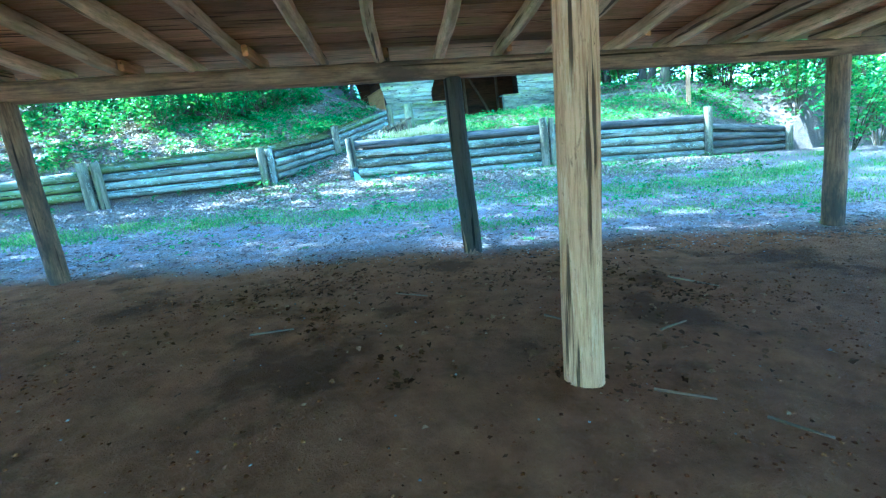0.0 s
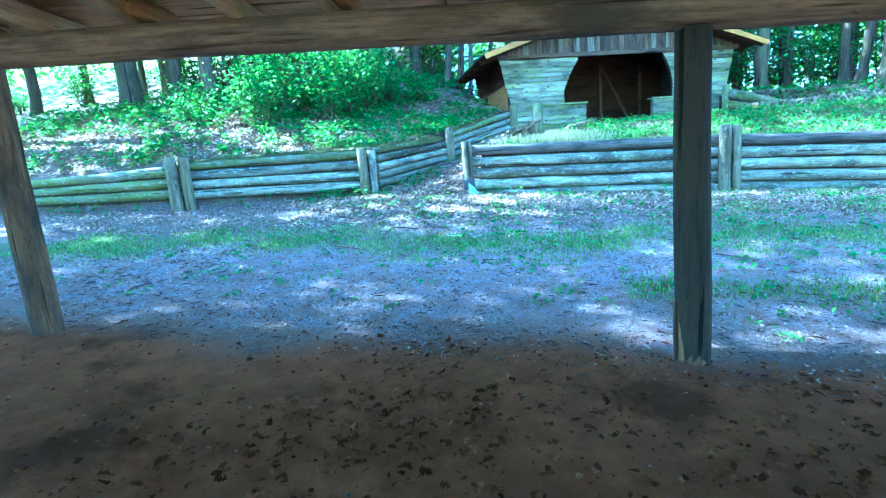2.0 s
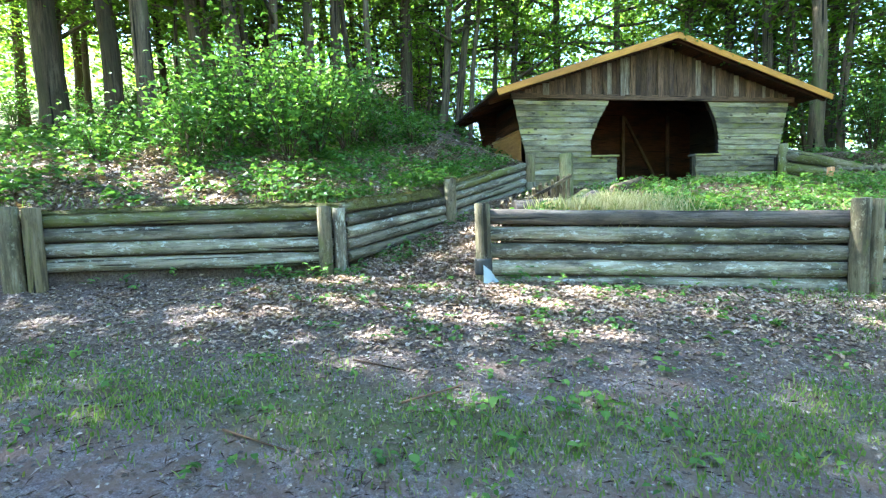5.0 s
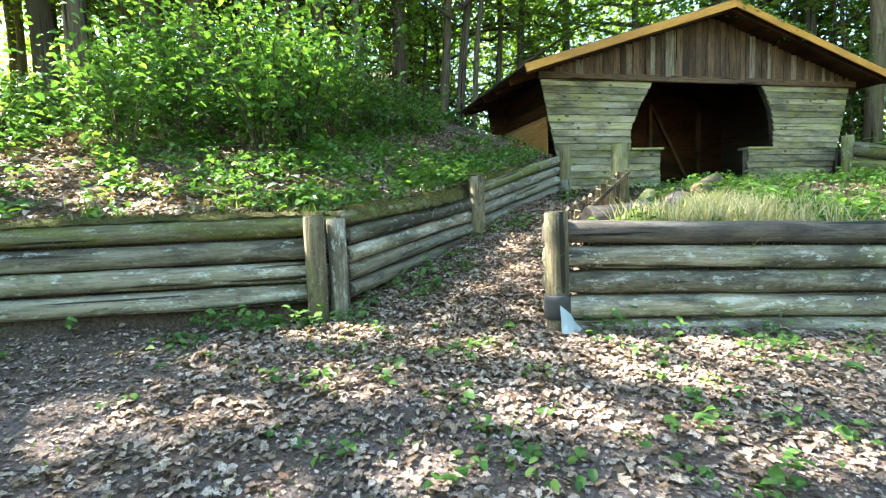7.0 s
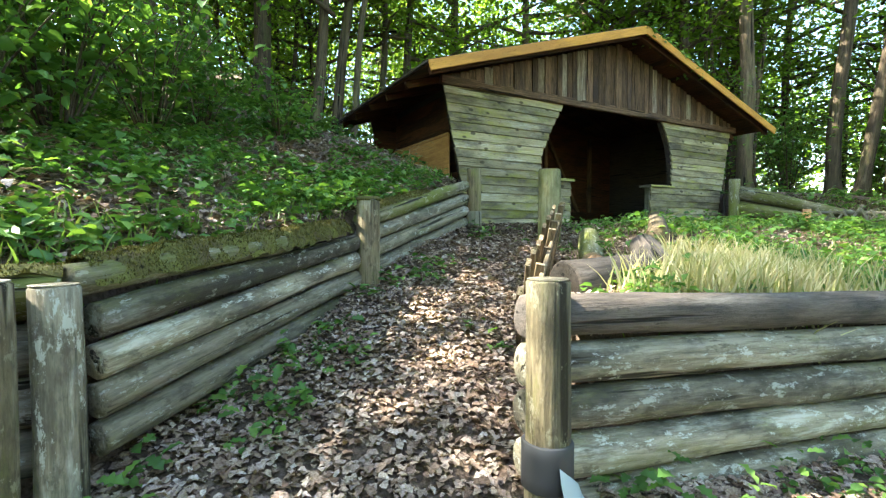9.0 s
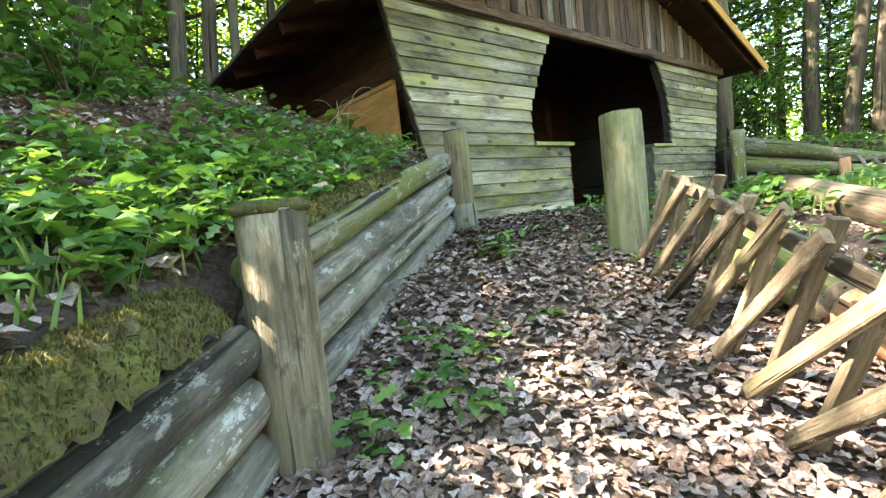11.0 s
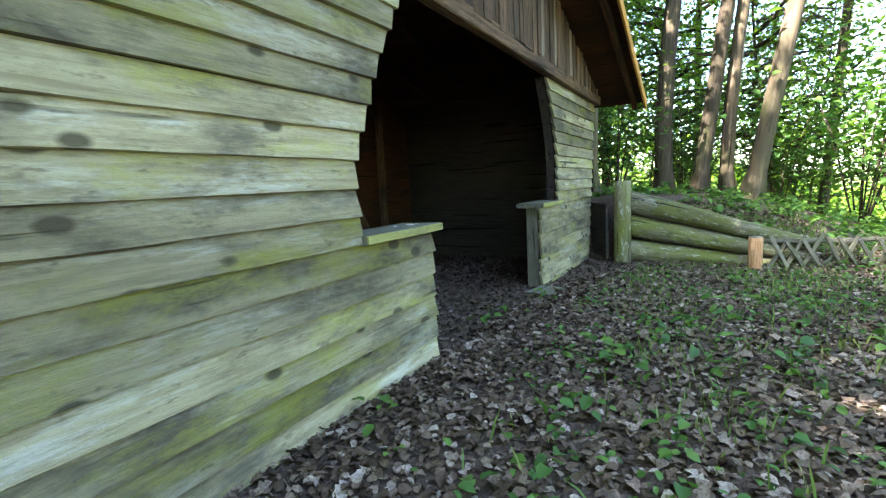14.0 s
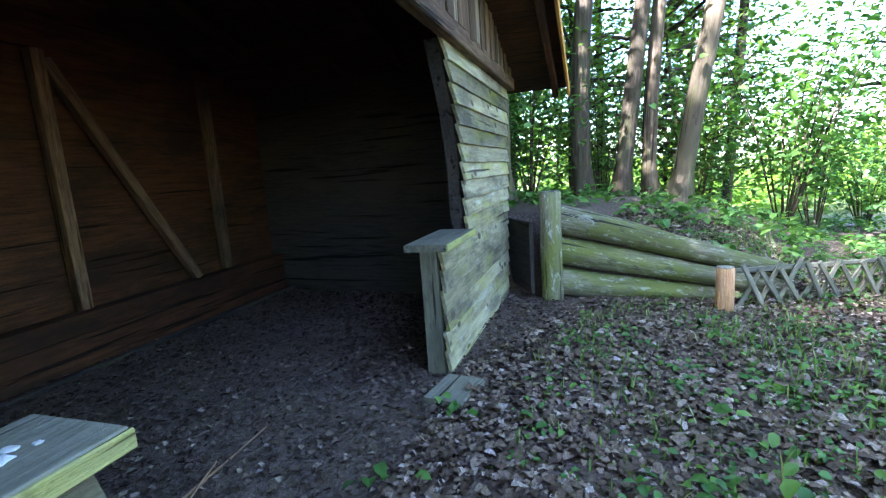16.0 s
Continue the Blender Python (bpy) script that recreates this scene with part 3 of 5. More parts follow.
part("roof_cover", cover, None, shelter, "dark roofing felt", along((a.x, a.y, beam_z(-3.5) + 0.39), (b.x, b.y, beam_z(11.0) + 0.39)) @ Matrix.Rotation(-math.atan(SLOPE), 4, "X"))

# ---- shed ----
MS = pose(-0.136, 18.761, 0, 0, 0, 22.1)
shed = thing("shed", "weathered timber shed with gable roof and wide opening", "shed", MS)
BASE, SILL, HEAD, MIDS = 2.222, 3.25, 4.68, 1.95


def left_edge(z):
    return -1.64 - (z - 2.38) * 0.215


def right_edge(z):
    return 5.46 + (z - 2.38) * 0.225


def open_left(z):
    u = max(0.0, z - 3.65)
    return 0.68 if z < SILL else -0.055 + 0.40 * u + 0.14 * u * u


def open_right(z):
    u = max(0.0, z - 3.75)
    return 3.04 if z < SILL else 3.75 - 0.15 * u - 0.28 * u * u


def clapboard(x0, x1, x2, x3, height, seed):
    """A lapped board with a wavy lower edge: its lower edge runs from x0 to x1, its upper edge from x2 to x3."""
    n = max(3, int((x1 - x0) / 0.16))
    verts, faces = [], []
    for i in range(n + 1):
        f = i / n
        a, b = x0 + (x1 - x0) * f, x2 + (x3 - x2) * f
        dz, dy = 0.007 * noise.noise((a * 2.3, seed, 0.0)), 0.007 * noise.noise((a * 1.7, seed, 6.0))
        verts += [(a, -0.013 + dy, dz), (a, 0.013 + dy, dz), (b, 0.013 + dy * 0.4, height), (b, -0.013 + dy * 0.4, height)]
    for i in range(n):
        k = i * 4
        faces += [(k, k + 4, k + 7, k + 3), (k + 1, k, k + 4, k + 5)[::-1], (k + 1, k + 2, k + 6, k + 5), (k + 2, k + 3, k + 7, k + 6)]
    faces += [(0, 3, 2, 1), (4 * n, 4 * n + 1, 4 * n + 2, 4 * n + 3)]
    return mesh_of("plank", verts, faces, CLAPBOARD)


STEP = 0.145
rnd = random.Random(5)
for row in range(17):
    z = BASE + row * STEP
    z1 = min(z + STEP + 0.004, HEAD + 0.05)
    for side in (0, 1):
        low = SILL + 0.01 if z < SILL < z1 - 0.05 else z
        high = z1
        xa = [left_edge(low), left_edge(high)] if side == 0 else [open_right(low), open_right(high - 0.02)]
        xb = [open_left(low), open_left(high - 0.02)] if side == 0 else [right_edge(low), right_edge(high)]
        if abs(xb[1] - xb[0]) > 0.3:
            xb[1] = xb[0]
        if abs(xa[1] - xa[0]) > 0.3:
            xa[1] = xa[0]
        j = [rnd.uniform(-0.014, 0.014) for _ in range(4)]
        x0 = min(xa)
        me = clapboard(xa[0] - x0 + j[0], xb[0] - x0 + j[1], xa[1] - x0 + j[3], xb[1] - x0 + j[2], z1 - z, row * 3.1 + side)
        part("plank", me, None, shed, "", Matrix.Translation((x0, -0.03, z + rnd.uniform(-0.004, 0.004))) @ Matrix.Rotation(radians(-9.5), 4, "X"))
# lining coloured black in place of the shed's indoor shade; jambs
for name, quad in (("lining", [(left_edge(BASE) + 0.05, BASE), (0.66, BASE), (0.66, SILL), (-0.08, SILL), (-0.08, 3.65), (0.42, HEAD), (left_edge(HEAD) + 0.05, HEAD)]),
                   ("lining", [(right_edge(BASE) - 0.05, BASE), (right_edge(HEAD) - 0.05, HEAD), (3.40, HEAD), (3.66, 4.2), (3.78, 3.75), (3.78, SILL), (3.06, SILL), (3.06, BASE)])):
    part(name, board_mesh(quad, 0.02, 0.12, BLACK_WOOD_AND_SHADE), None, shed)
for x0, x1 in ((-0.06, 0.73), (2.99, 3.78)):
    part("sill", beam_mesh(x1 - x0, 0.30, 0.05, SILL_WOOD, 0.006, x0), None, shed, "grey green sill board", Matrix.Translation((x0, 0.08, SILL + 0.006)))
    part("edge_strip", beam_mesh(x1 - x0 + 0.004, 0.012, 0.046, ALGAE_WOOD, 0.004, x0), None, shed, "yellow green algae edge", Matrix.Translation((x0 - 0.002, -0.077, SILL + 0.006)))
for x0 in (0.60, 3.05):
    part("jamb", beam_mesh(SILL - BASE + 0.1, 0.13, 0.06, SILL_WOOD, 0.006, x0), None, shed, "", along((x0 + 0.03, 0.08, BASE - 0.1), (x0 + 0.03, 0.08, SILL)) @ Matrix.Rotation(math.pi / 2, 4, "X"))
part("head_beam", beam_mesh(8.3, 0.10, 0.14, GABLE_WOOD, 0.01, 3.0), None, shed, "dark brown beam", Matrix.Translation((-2.2, -0.05, HEAD + 0.06)))
# roof
APEX, EAVE, HALF = 6.18, 4.74, 4.67
PITCH = (APEX - EAVE) / HALF
x = -2.02
while x < 5.9:
    w = rnd.choice((0.11, 0.13, 0.15, 0.17))
    za, zb = APEX - 0.10 - abs(x - MIDS) * PITCH, APEX - 0.10 - abs(x + w - MIDS) * PITCH
    z0 = HEAD + 0.10 + rnd.uniform(-0.015, 0.02)
    if min(za, zb) > z0 + 0.06:
        me = board_mesh([(0, 0), (min(za, zb) - z0, 0), (min(za, zb) - z0, w - 0.008), (0, w - 0.008)], -0.011, 0.011, rnd.choice((GABLE_WOOD, GABLE_WOOD, GABLE_WOOD, GABLE_PALE)))
        part("gable_board", me, None, shed, "", Matrix.Translation((x + w, -0.09 + rnd.uniform(-0.012, 0.012), z0)) @ Matrix.Rotation(-math.pi / 2, 4, "Y"))
    x += w
V0, V1 = -0.68, 3.75
for sg in (-1, 1):
    run = math.hypot(HALF, APEX - EAVE)
    a = Vector((MIDS, V0, APEX))
    b = Vector((MIDS + sg * HALF, V0, EAVE))
    n = 14
    for i in range(n):
        f0, f1 = i / n, (i + 1) / n
        p = a.lerp(b, (f0 + f1) / 2)
        me = beam_mesh(V1 - V0, run / n - 0.004, 0.022, SHADED_INNER_WOOD, 0.003, i + sg)
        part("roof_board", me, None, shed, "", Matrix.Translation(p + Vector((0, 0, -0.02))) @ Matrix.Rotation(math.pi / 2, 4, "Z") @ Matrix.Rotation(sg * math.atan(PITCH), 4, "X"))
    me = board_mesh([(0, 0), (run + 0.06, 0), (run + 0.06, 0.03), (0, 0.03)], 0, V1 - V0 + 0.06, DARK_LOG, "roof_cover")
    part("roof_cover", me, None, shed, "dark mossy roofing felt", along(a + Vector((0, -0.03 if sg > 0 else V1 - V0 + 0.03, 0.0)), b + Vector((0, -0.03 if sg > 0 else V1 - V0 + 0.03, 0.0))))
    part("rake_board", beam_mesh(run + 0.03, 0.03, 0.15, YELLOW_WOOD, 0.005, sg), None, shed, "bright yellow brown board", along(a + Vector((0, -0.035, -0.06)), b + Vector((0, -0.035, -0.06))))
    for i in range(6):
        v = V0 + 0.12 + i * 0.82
        part("rafter", beam_mesh(run - 0.05, 0.07, 0.12, SHADED_INNER_WOOD, 0.006, i), None, shed, "", along(Vector((MIDS, v, APEX - 0.10)), Vector((MIDS + sg * HALF, v, EAVE - 0.10))))
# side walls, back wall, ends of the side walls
part("back_wall", board_mesh([(left_edge(BASE), 2.0), (right_edge(BASE), 2.0), (right_edge(HEAD), HEAD + 0.05), (MIDS, APEX - 0.15), (left_edge(HEAD), HEAD + 0.05)], 3.2, 3.26, SHADED_INNER_WOOD), None, shed)
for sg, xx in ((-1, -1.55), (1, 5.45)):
    # Black sheet added behind the side planks to stand for shade in their gaps.
    part("lining", board_mesh([(0, 0), (3.05, 0), (3.05, 2.75), (0, 2.75)], -0.01, 0.01, BLACK_WOOD_AND_SHADE), None, shed, "", Matrix.Translation((xx - sg * 0.03, 0.13, 2.2)) @ Matrix.Rotation(math.pi / 2, 4, "Z"))
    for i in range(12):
        part("plank", beam_mesh(3.05, 0.025, 0.206, SHADED_INNER_WOOD, 0.003, i), None, shed, "", Matrix.Translation((xx, 0.13, 2.4 + i * 0.21)) @ Matrix.Rotation(math.pi / 2, 4, "Z"))
panel = part("side_panel", board_mesh([(0, 0), (2.3, 0), (2.3, 1.62), (0, 1.62)], 0, 0.03, PANEL_WOOD), None, shed, "orange brown board panel", Matrix.Translation((-1.8, 0.35, 2.35)) @ Matrix.Rotation(math.pi / 2, 4, "Z"))
for zz in (0.85, 1.62):
    part("batten", beam_mesh(2.3, 0.05, 0.05, PANEL_WOOD, 0.004, zz), None, shed, "", Matrix.Translation((-1.83, 0.35, 2.35 + zz)) @ Matrix.Rotation(math.pi / 2, 4, "Z"))
for x0 in (2.83, 4.5):
    part("stud", beam_mesh(2.1, 0.1, 0.1, BROWN_POST, 0.006, x0), None, shed, "", along((x0, 3.13, 2.82), (x0, 3.13, 4.92)))
part("brace", beam_mesh(2.35, 0.09, 0.09, BROWN_POST, 0.006, 8.0), None, shed, "", along((2.88, 3.12, 4.85), (4.02, 3.12, 2.86)))
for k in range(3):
    part("plinth_board", beam_mesh(7.0, 0.16, 0.168, SHADED_INNER_WOOD, 0.008, k + 20.0), None, shed, "", Matrix.Translation((-1.5, 3.10, 2.38 + k * 0.172)))
part("threshold", beam_mesh(7.0, 0.06, 0.05, BLACK_WOOD_AND_SHADE, 0.006, 7.0), None, shed, "", Matrix.Translation((-1.4, 2.92, 2.36)))

board = new("dark_board", beam_mesh(0.95, 0.04, 0.8, BLACK_WOOD_AND_SHADE, 0.01, 6.0))
board.matrix_basis = along((4.85, 20.42, 2.74), (5.42, 21.15, 2.74))
tagged(board, "black upright board between the shed and a post", "board")


MATS = []


def moss_mat(points, width, seed, label, droop=0.07):
    """A lumpy cushion of moss and earth lying along the top of a log wall."""
    verts, faces = [], []
    n = 90
    for i in range(n + 1):
        f = i / n * (len(points) - 1)
        k = min(int(f), len(points) - 2)
        a, b = Vector(points[k]), Vector(points[k + 1])
        p = a.lerp(b, f - k)
        d = (b - a).normalized()
        side = Vector((-d.y, d.x, 0)).normalized()
        for j in range(9):
            u = j / 8 * 2 - 1
            h = 0.05 * math.sqrt(max(0, 1 - u * u)) * (1 + 0.7 * noise.noise((i * 0.35, j * 0.5, seed))) * math.sin(math.pi * min(1, max(0.02, i / n)) ) ** 0.15
            w = width * (1 + 0.35 * noise.noise((i * 0.3, u * 2, seed + 4)))
            verts.append(p + side * (u * w) + Vector((0, 0, h - droop * max(0, -u - 0.4 + 0.22 * noise.noise((i * 0.4, 1, seed))) - 0.012 + 0.022 * noise.noise((i * 0.5, j * 1.3, seed + 9)))) + side * (0.03 * noise.noise((i * 0.45, j * 0.9, seed + 2))))
    for i in range(n):
        for j in range(8):
            faces.append((i * 9 + j, i * 9 + j + 1, i * 9 + 10 + j, i * 9 + 9 + j))
    MATS.append((np.array([tuple(v) for v in verts]), n))
    ob = new("moss_mat", mesh_of("moss_mat", verts, faces, MOSS, True))
    return tagged(ob, label, "moss", "moss mats")


moss_mat([(-4.5, 12.5, 2.12), (-6.2, 11.6, 2.12), (-7.9, 10.7, 2.11)], 0.10, 2.0, "ragged moss lying on a log wall's top")
moss_mat([(-4.45, 12.52, 2.15), (-3.82, 13.88, 2.27), (-3.48, 14.88, 2.38)], 0.105, 5.0, "ragged moss and earth draped over a sloping log wall's top", 0.15)
moss_mat([(-2.55, 16.35, 2.8), (-3.0, 15.65, 2.63), (-3.32, 15.15, 2.49)], 0.075, 8.0, "ragged moss lying on a sloping log wall's top")

# ---- logs, lattice fences ----
log_wall((5.08, 20.32), (5.92, 18.15), 2.28, 2.12, 3.36, 2.62, 3, "thick mossy logs holding an earth mound", MOSS_LOG, seed=71)
post_thing(4.97, 20.24, 2.3, 3.46, 0.12, MOSS_LOG, "mossy round post at the end of stacked logs", seed=72, name="post", group=WP)

def lattice(a, b, za, zb, height, lean, label, material=SLAT_WOOD, gap=0.2, seed=0, slat=0.045, missing=0.0, slants=(-0.7, 0.7), rails=(0.16, 0.9), thick=0.024):
    """A hunter's fence: half-round slats crossing on rails, between two ground points; lean in degrees to the right of its run, slants along it."""
    a3, b3 = Vector((a[0], a[1], za)), Vector((b[0], b[1], zb))
    run = (b3 - a3).length
    f = thing("lattice_fence", label, "fence", along(a3, b3) @ Matrix.Rotation(radians(lean), 4, "X"))
    r = random.Random(seed)
    for zz in rails:
        part("rail", beam_mesh(run, thick, slat * 1.1, material, 0.006, seed + zz), None, f, "", along((0, 0.056, height * zz), (run, 0.056, height * zz)))
    n = int(run / gap)
    for i in range(-3, n + 4):
        for k, slant in enumerate(slants):
            x0 = i * gap - (0.7 * height * (slant - slants[0]) if slants[0] > 0 else 0)
            x1 = x0 + height * slant
            if not (-0.1 < x0 < run + 0.1 and -0.1 < x1 < run + 0.5 * max(0, slants[0]) + 0.1) or r.random() < missing:
                continue
            off = (k - 0.5) * 2.2 * thick
            p = Vector((x0 + r.uniform(-0.02, 0.02), off, -0.06))
            q = Vector((x1 + r.uniform(-0.04, 0.04), off + r.uniform(-0.008, 0.008), height + r.uniform(-0.05, 0.05)))
            part("slat", beam_mesh((q - p).length, thick, slat, material, 0.006, i + seed), None, f, "", along(p, q))
    return f


FENCE_WOOD = wood("fence_wood", (0.28, 0.21, 0.125), (0.14, 0.105, 0.06), (0.08, 0.062, 0.04), (0.17, 0.165, 0.06), 0.40, pale=(0.38, 0.30, 0.20), lichen=(0.30, 0.26, 0.18))
lattice((-0.98, 15.95), (-2.14, 13.45), 2.12, 1.45, 0.60, -10, "broken lattice fence of brown slats leaning over", FENCE_WOOD, seed=4, gap=0.29, slat=0.062, missing=0.03, slants=(0.8, 0.15), rails=(0.84,), thick=0.034)
lattice((5.28, 18.58), (8.0, 16.05), 2.19, 2.08, 0.5, 0, "low lattice fence of pale greenish slats on the bank", SILL_WOOD, seed=9, gap=0.21, slat=0.045)
post_thing(5.24, 18.62, 2.17, 2.7, 0.08, BARE_POST, "short pale post at a lattice fence's end", seed=12, name="fence_post")
post_thing(8.08, 15.97, 1.8, 2.9, 0.07, BARE_POST, "pale post at a lattice fence's end", seed=14, name="fence_post")


def cut_log(p, q, r, label, seed=0, material=MOSS_LOG, name="fallen_log", face=CUT_WOOD, says="pale sawn face"):
    L = (Vector(q) - Vector(p)).length
    t = thing(name, label, "log", along(p, q))
    part("bark", log_mesh(L, r, r * 0.93, material, 16, 0.08, 0.015, seed), None, t, "mossy bark")
    for x in (-0.004, L - 0.008):
        part("cut_face", log_mesh(0.012, r * 0.88, r * 0.88, face, 16, 0.05, 0.002, seed), None, t, says, Matrix.Translation((x, 0, 0)))
    return t


cut_log((-1.95, 13.12, 1.95), (-1.25, 13.40, 1.98), 0.15, "short dark sawn log lying above the log wall", 3.0, DARK_LOG, "fallen_log", BLACK_WOOD_AND_SHADE, "blackened sawn face")
for x0, y0, x1, y1, r, lb, mm in [(-0.2, 14.9, 0.5, 16.1, 0.11, "sawn log lying behind the lattice fence", SLAT_WOOD), (-1.0, 14.75, -0.62, 15.7, 0.13, "split log lying behind the lattice fence", MOSS_LOG),
                                  (-1.35, 13.85, -1.0, 14.7, 0.12, "split log lying behind the lattice fence", BARE_POST), (-0.95, 13.65, -0.6, 14.5, 0.15, "split log lying behind the lattice fence", DARK_LOG), (-1.05, 14.3, -0.9, 15.05, 0.09, "thin cut branch lying behind the lattice fence", CUT_WOOD)]:
    cut_log((x0, y0, gz(x0, y0) + r * 0.8), (x1, y1, gz(x1, y1) + r * 0.8), r, lb, x0 * 7, mm)

# ---- leaves ----
rng = np.random.default_rng(11)


def leaf_mesh(name, pos, nrm, size, material, aspect=0.55, fold=0.2, kind=6, ragged=0.0):
    """Many leaves in one mesh: each a folded blade with its stalk at pos; kind 4 is a plain rhombus, kind 6 a pointed oval, kind 3 a blade."""
    n = len(pos)
    nrm = nrm / np.linalg.norm(nrm, axis=1, keepdims=True)
    t = rng.normal(size=(n, 3))
    t -= nrm * np.sum(t * nrm, 1, keepdims=True)
    t /= np.linalg.norm(t, axis=1, keepdims=True)
    b = np.cross(nrm, t)
    s = size[:, None]
    if kind == 4:
        shape = [(0, 0, 0), (0.45, -0.5, fold), (1, 0, -0.1), (0.45, 0.5, fold)]
        faces = [(0, 1, 2), (0, 2, 3)]
    elif kind == 8:
        st = [(0.2, 0.30), (0.35, 0.17), (0.5, 0.44), (0.65, 0.22), (0.8, 0.34)]
        shape = [(0, 0, 0), (1, 0, -0.12)] + [(a, 0, 0.05) for a, w in st] + [(a, -w, fold * (0.5 + w)) for a, w in st] + [(a, w, fold * (0.5 + w)) for a, w in st]
        faces = [(0, 7, 2), (0, 2, 12), (11, 1, 6), (6, 1, 16)]
        for c in range(2, 6):
            faces += [(c, c + 5, c + 6), (c, c + 6, c + 1), (c + 10, c, c + 1), (c + 10, c + 1, c + 11)]
    else:
        shape = [(0, 0, 0), (0.22, -0.40, fold * 0.9), (0.66, -0.42, fold * 0.6), (1, 0, -0.18), (0.66, 0.42, fold * 0.6), (0.22, 0.40, fold * 0.9), (0.45, 0, 0.02)]
        faces = [(0, 1, 6), (1, 2, 6), (2, 3, 6), (3, 4, 6), (4, 5, 6), (5, 0, 6)]
    k = len(shape)
    v = np.empty((n, k, 3))
    for i, (p, q, r) in enumerate(shape):
        v[:, i] = pos + s * (p * t + q * aspect * 2 * 0.5 * b * 1.0 + r * nrm)
    if ragged:
        v += rng.normal(size=v.shape) * s[:, None] * ragged
    f = (np.array(faces)[None] + (np.arange(n) * k)[:, None, None]).reshape(-1, 3)
    me = bpy.data.meshes.new(name)
    me.vertices.add(n * k)
    me.vertices.foreach_set("co", v.ravel())
    me.loops.add(f.size)
    me.loops.foreach_set("vertex_index", f.ravel())
    me.polygons.add(len(f))
    me.polygons.foreach_set("loop_start", np.arange(0, f.size, 3))
    me.update(calc_edges=True)
    if kind in (6, 8):
        me.shade_smooth()
    me.materials.append(material)
    return me


def up_normals(n, spread):
    v = rng.normal(size=(n, 3)) * spread
    v[:, 2] = np.abs(v[:, 2]) + 1
    return v


def tube(verts, faces, pts, r0, r1, seg=6):
    """Add a tapered limb through pts to a growing mesh."""
    base = len(verts)
    for i, p in enumerate(pts):
        d = (pts[min(i + 1, len(pts) - 1)] - pts[max(i - 1, 0)]).normalized()
        u = d.orthogonal().normalized()
        w = d.cross(u)
        r = r0 + (r1 - r0) * i / (len(pts) - 1)
        for j in range(seg):
            a = 2 * math.pi * j / seg
            verts.append(p + (u * math.cos(a) + w * math.sin(a)) * r)
    for i in range(len(pts) - 1):
        for j in range(seg):
            j2 = (j + 1) % seg
            faces.append((base + i * seg + j, base + i * seg + j2, base + (i + 1) * seg + j2, base + (i + 1) * seg + j))


def crown(seed, low, high, reach, limbs, leaves, size):
    """Limbs and leaves of one tree's crown round the z axis."""
    r = random.Random(seed)
    verts, faces, spots = [], [], []
    for i in range(limbs):
        h = low + (high - low) * (i + r.random()) / limbs
        a = r.uniform(0, 2 * math.pi)
        f = (h - low) / (high - low)
        L = reach * (0.55 + 0.6 * math.sin(math.pi * min(1, f * 0.8 + 0.2))) * r.uniform(0.6, 1.05)
        d = Vector((math.cos(a), math.sin(a), r.uniform(0.05, 0.55)))
        pts = [Vector((0, 0, h)) + d * (L * t) + Vector((0, 0, -0.12 * L * t * t)) + Vector((r.uniform(-1, 1), r.uniform(-1, 1), r.uniform(-1, 1))) * (0.12 * (t > 0)) for t in (0, 0.33, 0.66, 1.0)]
        tube(verts, faces, pts, 0.05 + 0.012 * L, 0.012, 5)
        for t in (0.35, 0.5, 0.65, 0.8, 0.95, 1.05):
            p = pts[0].lerp(pts[3], t)
            for _ in range(2):
                q = p + Vector((r.gauss(0, 0.5), r.gauss(0, 0.5), r.gauss(0, 0.2)))
                if r.random() < 0.2:
                    tube(verts, faces, [p, (p + q) / 2 + Vector((0, 0, 0.05)), q], 0.014, 0.005, 4)
                spots.append((q.x, q.y, q.z))
    spots = np.array(spots)
    pick = spots[rng.integers(0, len(spots), leaves)]
    pos = pick + rng.normal(size=(leaves, 3)) * (0.46, 0.46, 0.32)
    me = mesh_of("limbs", verts, faces, BARK, True)
    lv = leaf_mesh("crown", pos, up_normals(leaves, 0.95), rng.uniform(0.7, 1.3, leaves) * size, LEAF, 0.62, 0.15, 4)
    return me, lv


CROWNS = [crown(i + 1, low, high, reach, limbs, n, sz) for i, (low, high, reach, limbs, n, sz) in enumerate([(4.2, 14, 3.4, 28, 5200, 0.18), (5.5, 15, 3.8, 28, 5200, 0.19), (3.2, 13, 3.0, 30, 5200, 0.17), (7.0, 16, 5.0, 30, 6000, 0.21), (9.0, 24, 5.2, 40, 5000, 0.27), (20.0, 33, 5.4, 40, 5000, 0.28)])]


